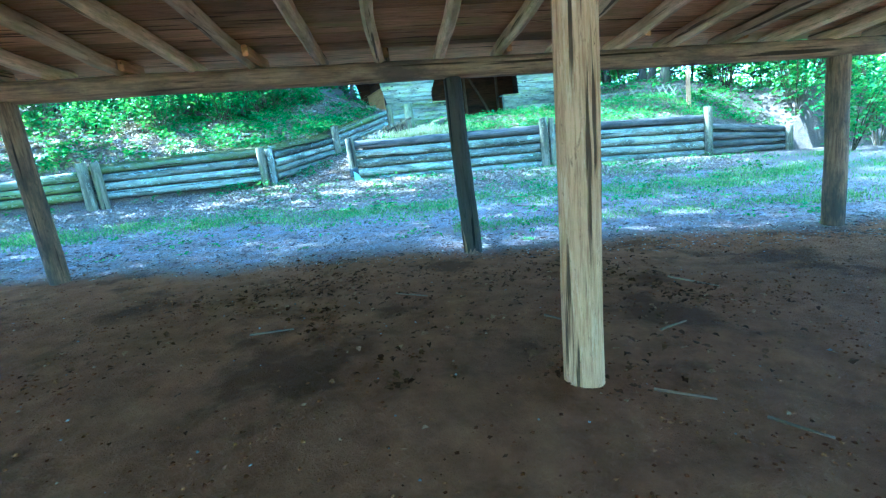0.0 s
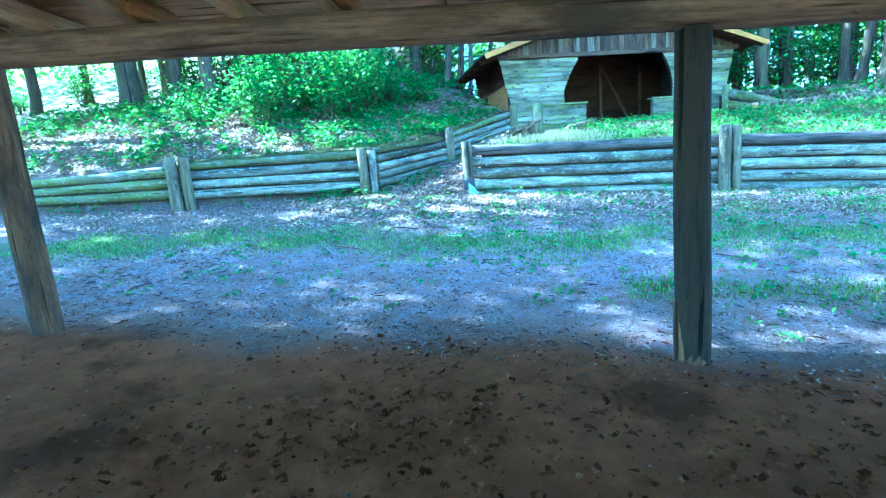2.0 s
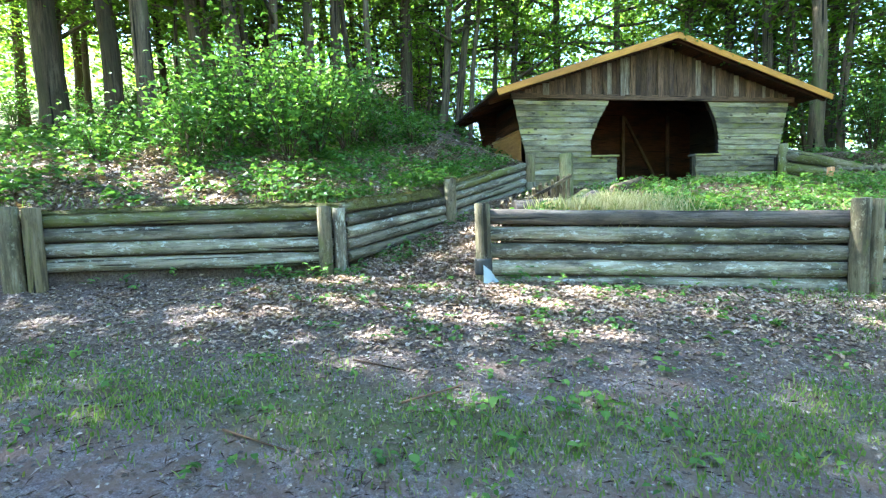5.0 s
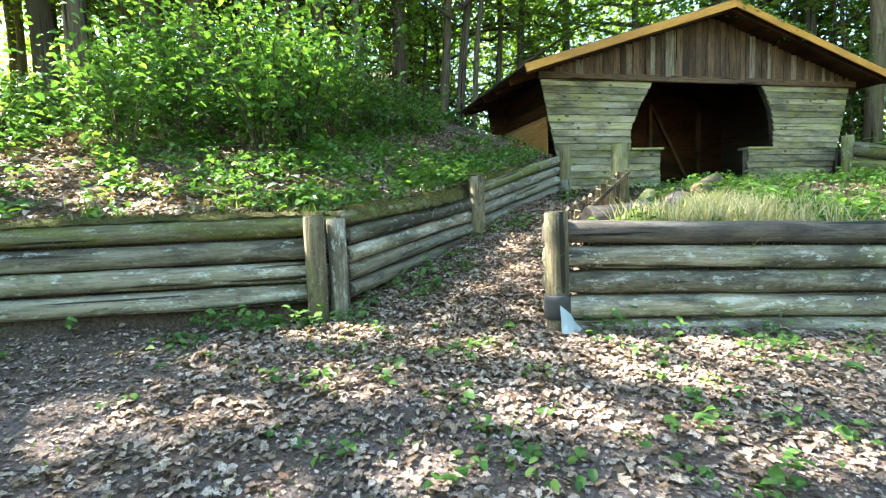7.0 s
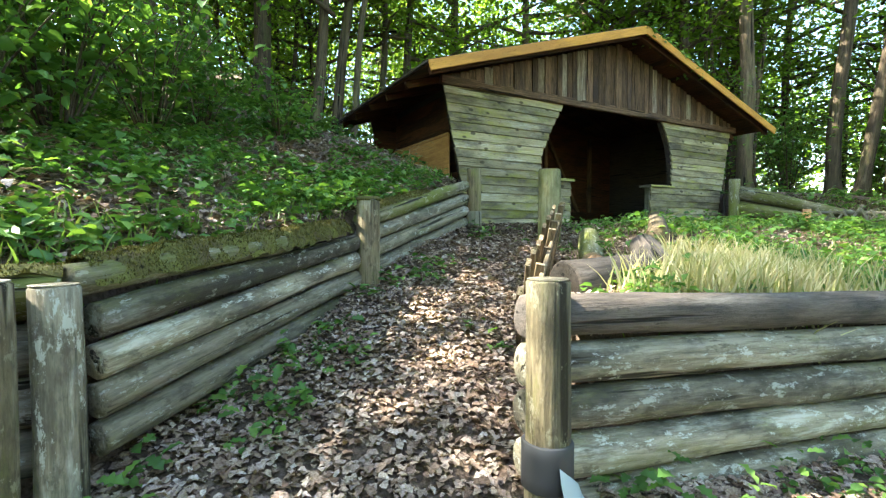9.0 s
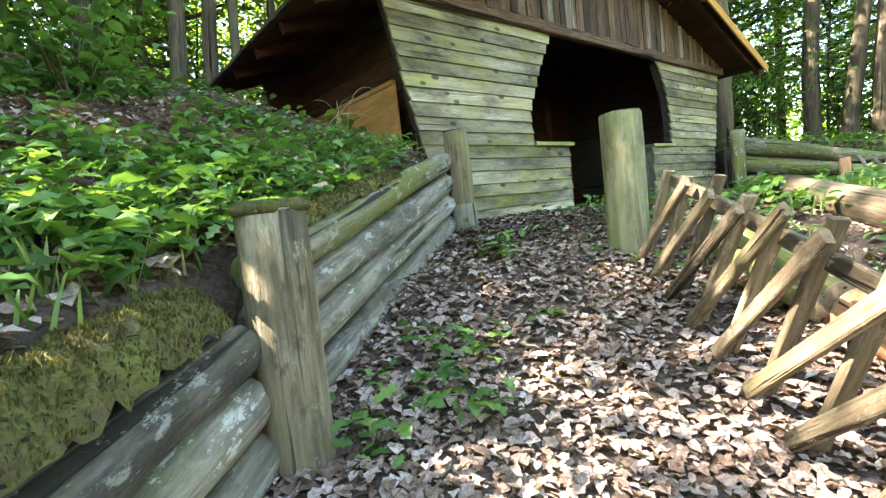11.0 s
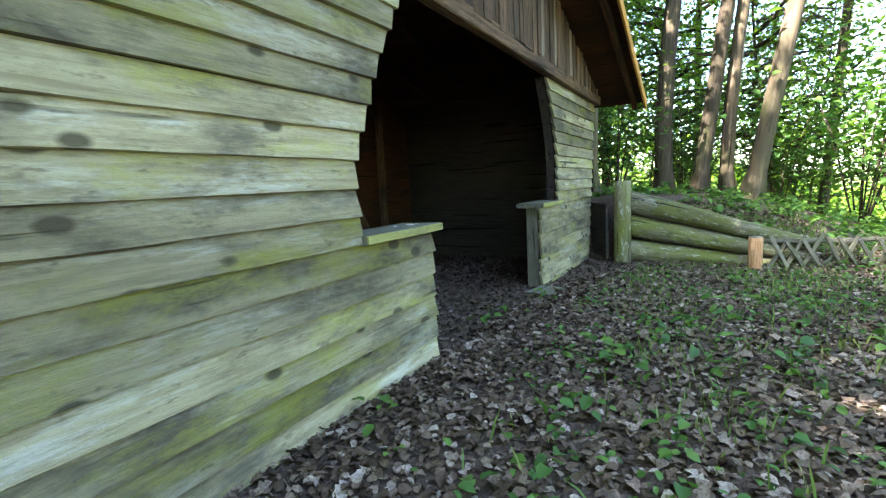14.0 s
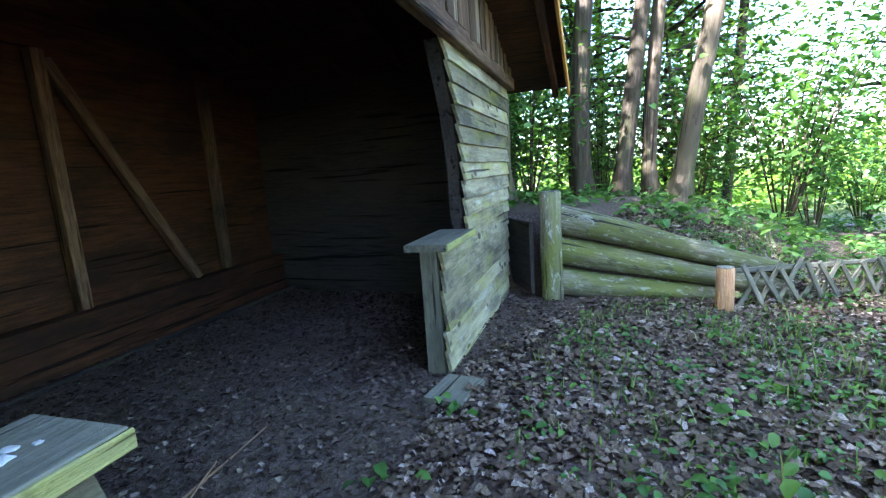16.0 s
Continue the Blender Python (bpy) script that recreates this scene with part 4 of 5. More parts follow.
def tree(x, y, r, lean=(0.0, 0.0), kind=0, height=14.0, spin=0.0, label="tall slender forest tree with green leaves"):
    t = thing("tree", label, "tree", pose(x, y, gz(x, y) - 0.25, 0, 0, 0), "forest trees")
    sd = x * 1.7 + y
    rings = 16
    verts, faces = [], []
    for i in range(rings):
        f = (i / (rings - 1)) ** 1.25
        z = height * f
        rad = r * (1 - 0.68 * f) * (1 + 0.55 * math.exp(-z / 0.22))
        o = Vector((0.16 * noise.noise((z * 0.25, sd, 0)), 0.16 * noise.noise((z * 0.25, sd, 7)), 0)) * min(1, z)
        for j in range(12):
            a = 2 * math.pi * j / 12
            q = rad * (1 + 0.09 * noise.noise((math.cos(a) * 2 + sd, math.sin(a) * 2, z * 0.7)) + 0.25 * math.exp(-z / 0.2) * math.cos(a * 4 + sd))
            verts.append((z, q * math.cos(a) - o.y, q * math.sin(a) + o.x))
    for i in range(rings - 1):
        for j in range(12):
            j2 = (j + 1) % 12
            faces.append((i * 12 + j, (i + 1) * 12 + j, (i + 1) * 12 + j2, i * 12 + j2))
    part("trunk", mesh_of("trunk", verts, faces, BARK, True), None, t, "", along((0, 0, 0), (lean[0], lean[1], height)))
    limbs, lv = CROWNS[kind]
    m = Matrix.Translation((lean[0] * 0.5, lean[1] * 0.5, 0)) @ Matrix.Rotation(spin, 4, "Z")
    part("bough", limbs, None, t, "", m)
    part("crown", lv, None, t, "", m)
    return t


SEEN = [(-16.3, 18.3, 0.42, 0, 0), (-14.9, 19.2, 0.3, -0.2, 0), (-12.0, 19.6, 0.22, -0.5, 0), (-12.6, 20.6, 0.2, 0.2, 0.3), (-10.7, 19.4, 0.24, -0.3, 0.2), (-11.2, 20.4, 0.2, 0.2, 0), (-9.9, 20.2, 0.17, 0.4, 0),
        (-9.0, 21.2, 0.2, 0, 0), (-8.3, 21.6, 0.2, 0.3, 0), (-6.3, 23.6, 0.26, 0.2, 0), (-4.9, 23.2, 0.15, 1.2, 0), (-4.4, 23.6, 0.15, 1.6, 0.2), (-2.5, 25.0, 0.16, 0.5, 0), (-0.6, 26.5, 0.2, 0, 0), (1.6, 25.5, 0.16, 0, 0),
        (4.0, 25.0, 0.22, 0, 0), (6.0, 23.6, 0.18, 0, 0), (6.6, 21.9, 0.2, 0.1, 0), (9.0, 21.6, 0.18, 0.4, -0.3), (9.0, 20.9, 0.15, 1.1, -1.4), (9.5, 20.5, 0.13, 0.6, -0.6), (9.1, 20.0, 0.165, 1.5, -1.8),
        (8.4, 24.6, 0.16, 0.1, 0), (5.2, 24.6, 0.2, 0.2, 0), (7.3, 26.2, 0.2, -0.3, 0), (4.5, 27.6, 0.22, 0.1, 0), (11.0, 25.5, 0.16, 0.4, 0), (15.5, 20.3, 0.14, 0.8, -0.6), (17.5, 16.4, 0.16, -0.5, 0.3)]
for i, (x, y, r, lx, ly) in enumerate(SEEN):
    if x > 6.2 and y < 24:
        tree(x, y, r, (lx * 1.7, ly * 1.7), 4, 24.0, i * 1.3, "tall leaning forest tree with a high crown")
    else:
        tree(x, y, r, (lx, ly), (0, 1, 2, 1)[i % 4], 14.0, i * 1.3)
FAR = random.Random(8)
placed = [(p[0], p[1]) for p in SEEN]
n = 0
while n < 28:
    a, d = FAR.uniform(0, 2 * math.pi), FAR.uniform(14, 40)
    x, y = d * math.cos(a) * 1.0, 9 + d * math.sin(a)
    if (y < 21 and -11 < x < 12 and y > -6) or (x > 7 and 2 < y < 36):
        continue
    if any(math.hypot(x - p, y - q) < 2.2 for p, q in placed) or (y > 0 and x < -7 and y < 17 and x > -17):
        continue
    placed.append((x, y))
    tree(x, y, FAR.uniform(0.13, 0.26), (FAR.uniform(-0.6, 0.6), FAR.uniform(-0.5, 0.5)), FAR.choice((0, 1, 2, 3)), 14.0, FAR.uniform(0, 6))
    n += 1
# Tall trees added, mostly out of view, to shade the track and path.
for i, (x, y) in enumerate(((-15.5, 8.6), (-19.4, 12.2), (-14.2, 4.4), (-23.0, 8.0), (-17.0, -0.5), (-11.5, 22.6), (19.0, 6.5), (15.0, -1.0))):
    tree(x, y, 0.2, (0.3 * math.sin(i), 0.3 * math.cos(i)), 4, 24.0, i * 0.9, "tall broad forest tree with green leaves added for shade")
# High crowns above the view, added to block sun from track and bed.
for i, (x, y) in enumerate(((-19.5, 12.9), (-17.0, 10.2), (-12.0, 17.3))):
    tree(x, y, 0.24, (0.3 * math.cos(i), 0.2), 5, 33.0, i * 1.7, "very tall forest tree with a high green crown added for shade")
# Unseen trees beside and behind the shelter, added for canopy shade.
for i, (x, y) in enumerate(((-12.5, 3.0), (4.0, -8.0), (-5.0, -9.0))):
    tree(x, y, 0.26, (0.2, 0.3), 3, 15.0, i)
SAPLING = crown(40, 0.9, 7.0, 1.9, 22, 2600, 0.135)
CROWNS.append(SAPLING)
sa = random.Random(33)
n = 0
while n < 38:
    x, y = sa.choice(((sa.uniform(-20, -8), sa.uniform(21.5, 30)), (sa.uniform(-8, -2), sa.uniform(25, 31)), (sa.uniform(2, 13), sa.uniform(24.5, 30)), (sa.uniform(10, 18), sa.uniform(12, 26))))
    if any(math.hypot(x - p, y - q) < 1.2 for p, q in placed) or (x > 10 and y < 20.5):
        continue
    placed.append((x, y))
    tree(x, y, sa.uniform(0.035, 0.06), (sa.uniform(-0.8, 0.8), sa.uniform(-0.8, 0.8)), 6, 7.6, sa.uniform(0, 6), "young slender tree with bright green leaves")
    n += 1


CROWNS.append(crown(50, 5.5, 14.0, 2.0, 18, 1500, 0.19))
po = random.Random(14)
n = 0
while n < 26:
    x, y = po.choice(((po.uniform(-14, -3), po.uniform(19.5, 28)), (po.uniform(-14, -3), po.uniform(19.5, 28)), (po.uniform(5.5, 9), po.uniform(22, 27))))
    if any(math.hypot(x - p, y - q) < 0.55 for p, q in placed) or (x > -5.5 and y < 23):
        continue
    placed.append((x, y))
    tree(x, y, po.uniform(0.06, 0.125), (po.uniform(-1.6, 1.6), po.uniform(-0.8, 0.8)), 7, 14.0, po.uniform(0, 6), "thin leaning forest tree with a sparse crown")
    n += 1
for i, (x, y) in enumerate(((20.5, 16.0), (17.5, 24.5), (24.0, 11.0), (14.5, 26.5))):
    tree(x, y, 0.17, (0.5 * math.sin(i * 2), 0.4 * math.cos(i)), (2, 0, 1)[i % 3], 14.0, i * 1.1, "forest tree with low spreading green boughs")


for i, (x, y) in enumerate(((-18.5, 20.5), (-20.5, 23.5), (-17.0, 24.0), (-22.5, 19.5), (-24.5, 24.0), (-20.0, 28.5), (-26.0, 20.0), (-23.5, 15.5), (-27.5, 16.5))):
    tree(x, y, 0.2 + 0.05 * math.sin(i * 5), (0.6 * math.sin(i * 2.2), 0.4 * math.cos(i)), (2, 0, 2, 1)[i % 4], 14.0, i * 1.3, "dark forest tree standing up the wooded slope")


# ---- shrubs and herbs ----
def shrub_mesh(seed, height, spread, stems, leaves, size):
    r = random.Random(seed)
    verts, faces, spots = [], [], []
    for i in range(stems):
        a = r.uniform(0, 6.283)
        h = height * r.uniform(0.55, 1.0)
        e = Vector((math.cos(a) * spread * r.uniform(0.2, 1), math.sin(a) * spread * r.uniform(0.2, 1), h))
        pts = [Vector((math.cos(a) * 0.05, math.sin(a) * 0.05, -0.1)), e * 0.45 + Vector((0, 0, h * 0.08)), e]
        tube(verts, faces, pts, 0.014, 0.004, 5)
        for t in np.linspace(0.3, 1, 8):
            p = pts[0].lerp(pts[1], t * 2) if t < 0.5 else pts[1].lerp(pts[2], t * 2 - 1)
            spots.append((*p, 0.1 + 0.14 * t * height / 2))
    spots = np.array(spots)
    pk = spots[rng.integers(0, len(spots), leaves)]
    pos = pk[:, :3] + rng.normal(size=(leaves, 3)) * pk[:, 3:4] * (1.4, 1.4, 0.8)
    pos[:, 2] = np.maximum(pos[:, 2], 0.04)
    return mesh_of("stems", verts, faces, BARK, True), leaf_mesh("leaves", pos, up_normals(leaves, 0.6), rng.uniform(0.6, 1.3, leaves) * size, HERB, 0.7, 0.2, 6)


SHRUBS = [shrub_mesh(1, 1.5, 0.9, 14, 620, 0.12), shrub_mesh(2, 2.1, 1.1, 16, 800, 0.12), shrub_mesh(3, 1.0, 0.7, 12, 420, 0.11), shrub_mesh(4, 3.6, 1.3, 12, 1000, 0.13)]


def shrub(x, y, kind, spin, scale=1.0):
    t = thing("shrub", "leafy green forest shrub growing from the bank", "shrub", pose(x, y, gz(x, y), 0, 0, spin) @ Matrix.Scale(scale, 4), "forest shrubs")
    part("stem", SHRUBS[kind][0], None, t)
    part("leaves", SHRUBS[kind][1], None, t)


sr = random.Random(21)
for x, y, k in [(-6.0, 14.9, 1), (-5.8, 16.2, 1), (-6.2, 14.2, 0), (-6.6, 15.6, 1), (-7.6, 13.4, 0), (-8.4, 14.2, 0), (-7.4, 15.4, 2), (-9.4, 13.2, 2), (-5.6, 17.2, 0), (-8.9, 15.9, 1), (-10.6, 15.0, 2), (-4.6, 17.6, 2), (-6.5, 18.5, 1), (-10.0, 17.4, 0)]:
    shrub(x, y, k, sr.uniform(0, 360), sr.uniform(0.85, 1.15))
for x, y, sc in ((-7.7, 14.4, 0.75),):
    shrub(x, y, 3, sr.uniform(0, 360), sc)
n = 0
while n < 56:
    a, d = sr.uniform(0, 6.283), sr.uniform(11, 30)
    x, y = d * math.cos(a), 10 + d * math.sin(a)
    if (y < 22 and -9 < x < 10.5) or (x < -8 and y < 18 and y > 2 and x > -15):
        continue
    shrub(x, y, sr.choice((1, 2, 0, 0) if x < 3 and y > 17 else (1, 3, 3, 0)), sr.uniform(0, 360), sr.uniform(0.8, 1.3))
    n += 1


for x, y in ((8.4, 22.4), (10.4, 21.8), (11.6, 20.2), (10.8, 18.6), (12.6, 18.2), (13.6, 20.6), (12.4, 22.6), (9.6, 24.0), (14.6, 17.4), (11.8, 16.4), (15.4, 21.8), (13.4, 15.0), (11.2, 13.4), (12.8, 11.4)):
    shrub(x, y, sr.choice((1, 3, 3)), sr.uniform(0, 360), sr.uniform(0.9, 1.35))


def scatter(n, x0, x1, y0, y1, keep):
    x, y = rng.uniform(x0, x1, n), rng.uniform(y0, y1, n)
    k = keep(x, y) > rng.random(n)
    x, y = x[k], y[k]
    return np.stack([x, y, land_z(x, y)], 1)


def clump(x, y, f=1.0, seed=0.0):
    """Patchiness between nought and one."""
    return np.clip(0.5 + 0.5 * np.sin(x * 1.9 * f + 2.2 * np.sin(y * 1.3 * f + seed)) * np.sin(y * 2.1 * f + 1.7 * np.sin(x * 1.1 * f + seed)) + 0.25 * np.sin(x * 5.1 * f + seed) * np.sin(y * 4.3 * f), 0, 1)


def in_shed(x, y):
    s, v = (x + 0.14) * 0.932 + (y - 18.77) * 0.363, -(x + 0.14) * 0.363 + (y - 18.77) * 0.932
    return (s > -1.5) & (s < 5.5) & (v > -0.05) & (v < 3.2)


def bank_d(x, y):
    return to_line(x, y, WALL_L, TOP_L)[0]


def wall_d(x, y):
    return to_line(x, y, WALL_R, TOP_R)[0]


def herbs(name, roots, low, high, leaves, size, label, material=HERB, kind=6):
    n = len(roots)
    h = rng.uniform(low, high, n)
    p = np.repeat(roots, leaves, 0)
    up = np.repeat(h, leaves) * rng.uniform(0.35, 1.0, n * leaves)
    p = p + np.stack([rng.normal(size=n * leaves) * 0.06, rng.normal(size=n * leaves) * 0.06, up], 1)
    ob = new(name, leaf_mesh(name, p, up_normals(n * leaves, 0.45), rng.uniform(0.55, 1.35, n * leaves) * size, material, 0.75, 0.16, kind))
    return tagged(ob, label, "plants", kind="stuff")


herbs("bank_herbs", scatter(17000, -10, -1.6, 10.3, 19, lambda x, y: (bank_d(x, y) > 0.12) * ~in_shed(x, y) * (0.03 + 0.55 * clump(x, y, 1.1, 2.0) ** 3) * np.where((y > 16.3) & (x > -4.2), 0.35, np.where(x < -7.6, 0.3, 1.0))), 0.03, 0.24, 6, 0.095, "low green herbs covering the earth bank")
herbs("bank_herbs", scatter(2600, -18, -2, 12, 27, lambda x, y: (bank_d(x, y) > 3.0) * ~in_shed(x, y) * 0.6), 0.1, 0.6, 6, 0.15, "low green herbs under the forest trees")
herbs("bed_herbs", scatter(5500, -1.9, 10.5, 12.6, 18.3, lambda x, y: (wall_d(x, y) > 0.15) * (x > edge_x(y) + 0.5) * (0.25 + 0.6 * clump(x, y, 0.9, 5.0)) * np.where(y > 16.2 + 0.15 * x, 0.1, 1.0)), 0.05, 0.22, 6, 0.075, "green herbs on the raised bed")
herbs("path_herbs", scatter(2600, -4.6, 9, 8.6, 19.6, lambda x, y: (bank_d(x, y) < -0.1) * ~in_shed(x, y) * np.where(y < 12.4, 0.3, 0.3) * clump(x, y, 1.4, 1.0) ** 2), 0.02, 0.16, 6, 0.08, "small green seedlings among dead leaves")
herbs("wall_foot_herbs", scatter(5000, -13, 8, 9, 15, lambda x, y: np.where((np.minimum(np.abs(bank_d(x, y) + 0.25), np.abs(wall_d(x, y) + 0.25) + 9 * (x < -2.4)) < 0.14) & (bank_d(x, y) < 0), 0.5, 0) * clump(x, y, 1.2, 3.0)), 0.05, 0.26, 5, 0.09, "green weeds at the foot of the log walls", HERB, 8)


herbs("bank_herbs", scatter(800, -6.4, -3.2, 12.3, 16.2, lambda x, y: ((bank_d(x, y) > 0.10) & (bank_d(x, y) < 1.6)) * (0.2 + 0.75 * clump(x, y, 1.3, 4.0))), 0.06, 0.26, 6, 0.09, "broad-leaved green herbs crowding the log wall's top", HERB, 8)
herbs("bank_herbs", scatter(900, -4.3, -2.2, 15.0, 17.3, lambda x, y: ((bank_d(x, y) > 0.08) & (bank_d(x, y) < 0.8)) * (0.25 + 0.75 * clump(x, y, 1.6, 2.0))), 0.04, 0.22, 6, 0.085, "fresh green herbs beside the sloping log wall", HERB, 8)
herbs("path_herbs", scatter(700, -4.3, -1.6, 12.4, 17.2, lambda x, y: ((bank_d(x, y) < -0.2) & (bank_d(x, y) > -0.75)) * clump(x, y, 1.5, 5.5) ** 2), 0.03, 0.18, 6, 0.085, "green seedlings along the log wall's foot", HERB, 8)


herbs("mound_herbs", scatter(3400, 5.6, 19, 11.5, 25, lambda x, y: (wall_d(x, y) > 0.15) * ~in_shed(x, y) * ((x - 5.28) * 0.68 + (y - 18.58) * 0.73 > 0.35) * (x > 5.4 + np.clip(20.3 - y, 0, 4) * 0.29) * (0.25 + 0.6 * clump(x, y, 0.8, 2.0))), 0.04, 0.28, 6, 0.12, "light green undergrowth on the mound and beyond")
herbs("track_herbs", scatter(2600, -6, 6, 6.6, 12.6, lambda x, y: (bank_d(x, y) < -0.15) * (wall_d(x, y) < -0.15) * np.where(y > 10.2, 1.0, 0.35) * clump(x, y, 1.7, 0.5) ** 3), 0.01, 0.10, 6, 0.06, "small green weeds sprouting on the track")
herbs("wall_foot_herbs", scatter(90, -5.6, -4.0, 11.2, 12.2, lambda x, y: (bank_d(x, y) < -0.12) * (bank_d(x, y) > -0.6) * 1.0), 0.05, 0.22, 8, 0.085, "broad green weeds at a wall corner's foot", HERB, 8)


def litter(name, pts, size, label, lift=0.012, material=LITTER, kind=6):
    n = len(pts)
    p = pts + np.stack([np.zeros(n), np.zeros(n), rng.uniform(0.004, lift, n)], 1)
    ob = new(name, leaf_mesh(name, p, up_normals(n, 0.24), rng.uniform(0.45, 1.35, n) * size, material, 0.76, 0.16, kind, 0.06))
    return tagged(ob, label, "dead leaves", kind="stuff")


litter("leaf_litter", scatter(96000, -5.2, 7.5, 11.2, 19.7, lambda x, y: (bank_d(x, y) < -0.03) * ~in_shed(x, y) * np.where(wall_d(x, y) > 0.1, np.where((x > edge_x(y) + 0.9) & (y < 16.2), 0.45, 1.0), np.where(x < -1.0, 0.95, 0.4)) * np.where(y > 16.6, 0.06, 1.0)), 0.05, "dry pale brown leaves lying on the path", 0.03)
litter("oak_litter", scatter(15000, -5.2, 1.5, 9.8, 17.4, lambda x, y: (bank_d(x, y) < -0.03) * ~in_shed(x, y) * np.where(wall_d(x, y) > 0.1, np.where(x > edge_x(y) + 0.7, 0.1, 1.0), np.where(x < -0.6, 0.7, 0.3) * smooth(9.8, 11.6, y - 0.2 * x)) * np.where(y > 16.6, 0.1, 1.0)), 0.08, "large lobed dry leaves lying on the path", 0.035, LITTER, 8)
litter("oak_litter", scatter(3500, -7, -2.2, 11.5, 18, lambda x, y: (bank_d(x, y) > 0.06) * ~in_shed(x, y) * (bank_d(x, y) < 3.5) * 0.8), 0.11, "large lobed dry leaves among herbs on the bank", 0.05, LITTER, 8)
litter("leaf_litter", scatter(60000, -13, 8, 7.4, 12.8, lambda x, y: (bank_d(x, y) < -0.03) * (wall_d(x, y) < 0) * smooth(9.7, 11.4, y - 0.2 * x) * (0.25 + 0.5 * clump(x, y, 0.9, 4.0))), 0.05, "dry brown leaves strewn beside the track", 0.02)
litter("leaf_litter", scatter(26000, -9, -1.8, 10.5, 19, lambda x, y: (bank_d(x, y) > 0.06) * ~in_shed(x, y) * 0.85), 0.07, "dry brown leaves on the earth bank", 0.03)
litter("leaf_litter", scatter(14000, -18, -8, 9.3, 18, lambda x, y: (bank_d(x, y) > 0.06) * 0.8), 0.10, "pale dry leaves on the open hillside", 0.04, LITTER, 4)
herbs("bank_herbs", scatter(1000, -18, -8.5, 9.6, 18, lambda x, y: (bank_d(x, y) > 0.2) * clump(x, y, 0.7, 1.0) ** 2), 0.05, 0.35, 6, 0.11, "green herbs scattered on the open hillside")
SCRAP = leafy("floor_scrap", [(0.0, (0.035, 0.013, 0.005)), (0.55, (0.10, 0.042, 0.017)), (0.9, (0.22, 0.105, 0.048)), (1.0, (0.36, 0.20, 0.10))], 0.0, 0.8)
CHIP = leafy("leaf_scrap", [(0.0, (0.10, 0.075, 0.06)), (0.4, (0.25, 0.19, 0.16)), (0.85, (0.36, 0.30, 0.265)), (1.0, (0.50, 0.44, 0.40))], 0.05, 0.7)
litter("leaf_litter", scatter(82000, -9, 7, 7.6, 12.9, lambda x, y: (bank_d(x, y) < -0.03) * (wall_d(x, y) < 0) * smooth(8.6, 10.9, y - 0.2 * x) * (0.5 + 0.5 * clump(x, y, 1.1, 2.0))), 0.031, "small pinkish grey leaf scraps beside the track", 0.014, CHIP, 4)
litter("leaf_litter", scatter(9000, -3.4, 4.0, 2.4, 5.7, lambda x, y: clump(x, y, 1.0, 0.8) ** 2 * 0.8 * np.exp(-((x + 0.2) / 2.0) ** 2)), 0.046, "dark curled leaves strewn on the earth floor", 0.03, SCRAP)
heap = np.concatenate([np.array([(cx, cy)]) + rng.normal(size=(k, 2)) * (0.30, 0.22) for cx, cy, k in ((-1.55, 4.55, 150), (-0.55, 4.9, 60), (0.35, 4.5, 70), (-1.0, 4.05, 60), (1.25, 4.75, 110), (1.55, 4.2, 90), (2.0, 3.7, 80), (-2.2, 4.2, 50), (0.75, 2.6, 60), (-0.2, 3.4, 40))])
litter("leaf_heap", np.column_stack([heap, land_z(heap[:, 0], heap[:, 1])]), 0.055, "dark curled leaves heaped on the earth floor", 0.03, SCRAP, 8)
litter("leaf_litter", scatter(2600, -5, 5, 0.6, 6.0, lambda x, y: 0.15 + 0.85 * clump(x, y, 1.3, 3.3) ** 4), 0.035, "dry leaf scraps on the shelter's earth floor", 0.012, SCRAP, 4)
litter("leaf_litter", scatter(30000, -9, 8, 5.4, 9.9, lambda x, y: 0.25 + 0.4 * clump(x, y, 1.0, 6.0) ** 3), 0.03, "small dry leaves and chips on the track", 0.008, CHIP, 4)
TWIG = leafy("twig_scrap", [(0.0, (0.05, 0.035, 0.03)), (0.6, (0.13, 0.095, 0.08)), (0.9, (0.27, 0.215, 0.19)), (1.0, (0.48, 0.42, 0.39))], 0.0, 0.8)
tw = scatter(16000, -8, 8, 5.3, 11.6, lambda x, y: (bank_d(x, y) < -0.1) * (wall_d(x, y) < -0.1) * (0.3 + 0.7 * clump(x, y, 1.2, 1.5)))
tagged(new("twig_litter", leaf_mesh("twig_litter", tw + (0, 0, 0.01), up_normals(len(tw), 0.16), rng.uniform(0.03, 0.13, len(tw)), TWIG, 0.09, 0.03, 4)), "broken twigs and bark strips strewn on the track", "twigs", kind="stuff")
DAMP = leafy("damp_leaf", [(0.0, (0.06, 0.041, 0.027)), (0.5, (0.14, 0.10, 0.068)), (0.85, (0.255, 0.195, 0.145)), (1.0, (0.43, 0.36, 0.295))], 0.05, 0.55)
litter("damp_litter", scatter(26000, -2.2, 7.5, 16.4, 19.9, lambda x, y: (bank_d(x, y) < -0.03) * ~in_shed(x, y) * 1.0), 0.05, "dark damp leaves lying before the shed", 0.03, DAMP)
litter("damp_litter", scatter(6000, -2.2, 7.5, 16.4, 19.9, lambda x, y: (bank_d(x, y) < -0.03) * ~in_shed(x, y) * 0.8), 0.09, "lobed damp leaves lying before the shed", 0.03, DAMP, 8)
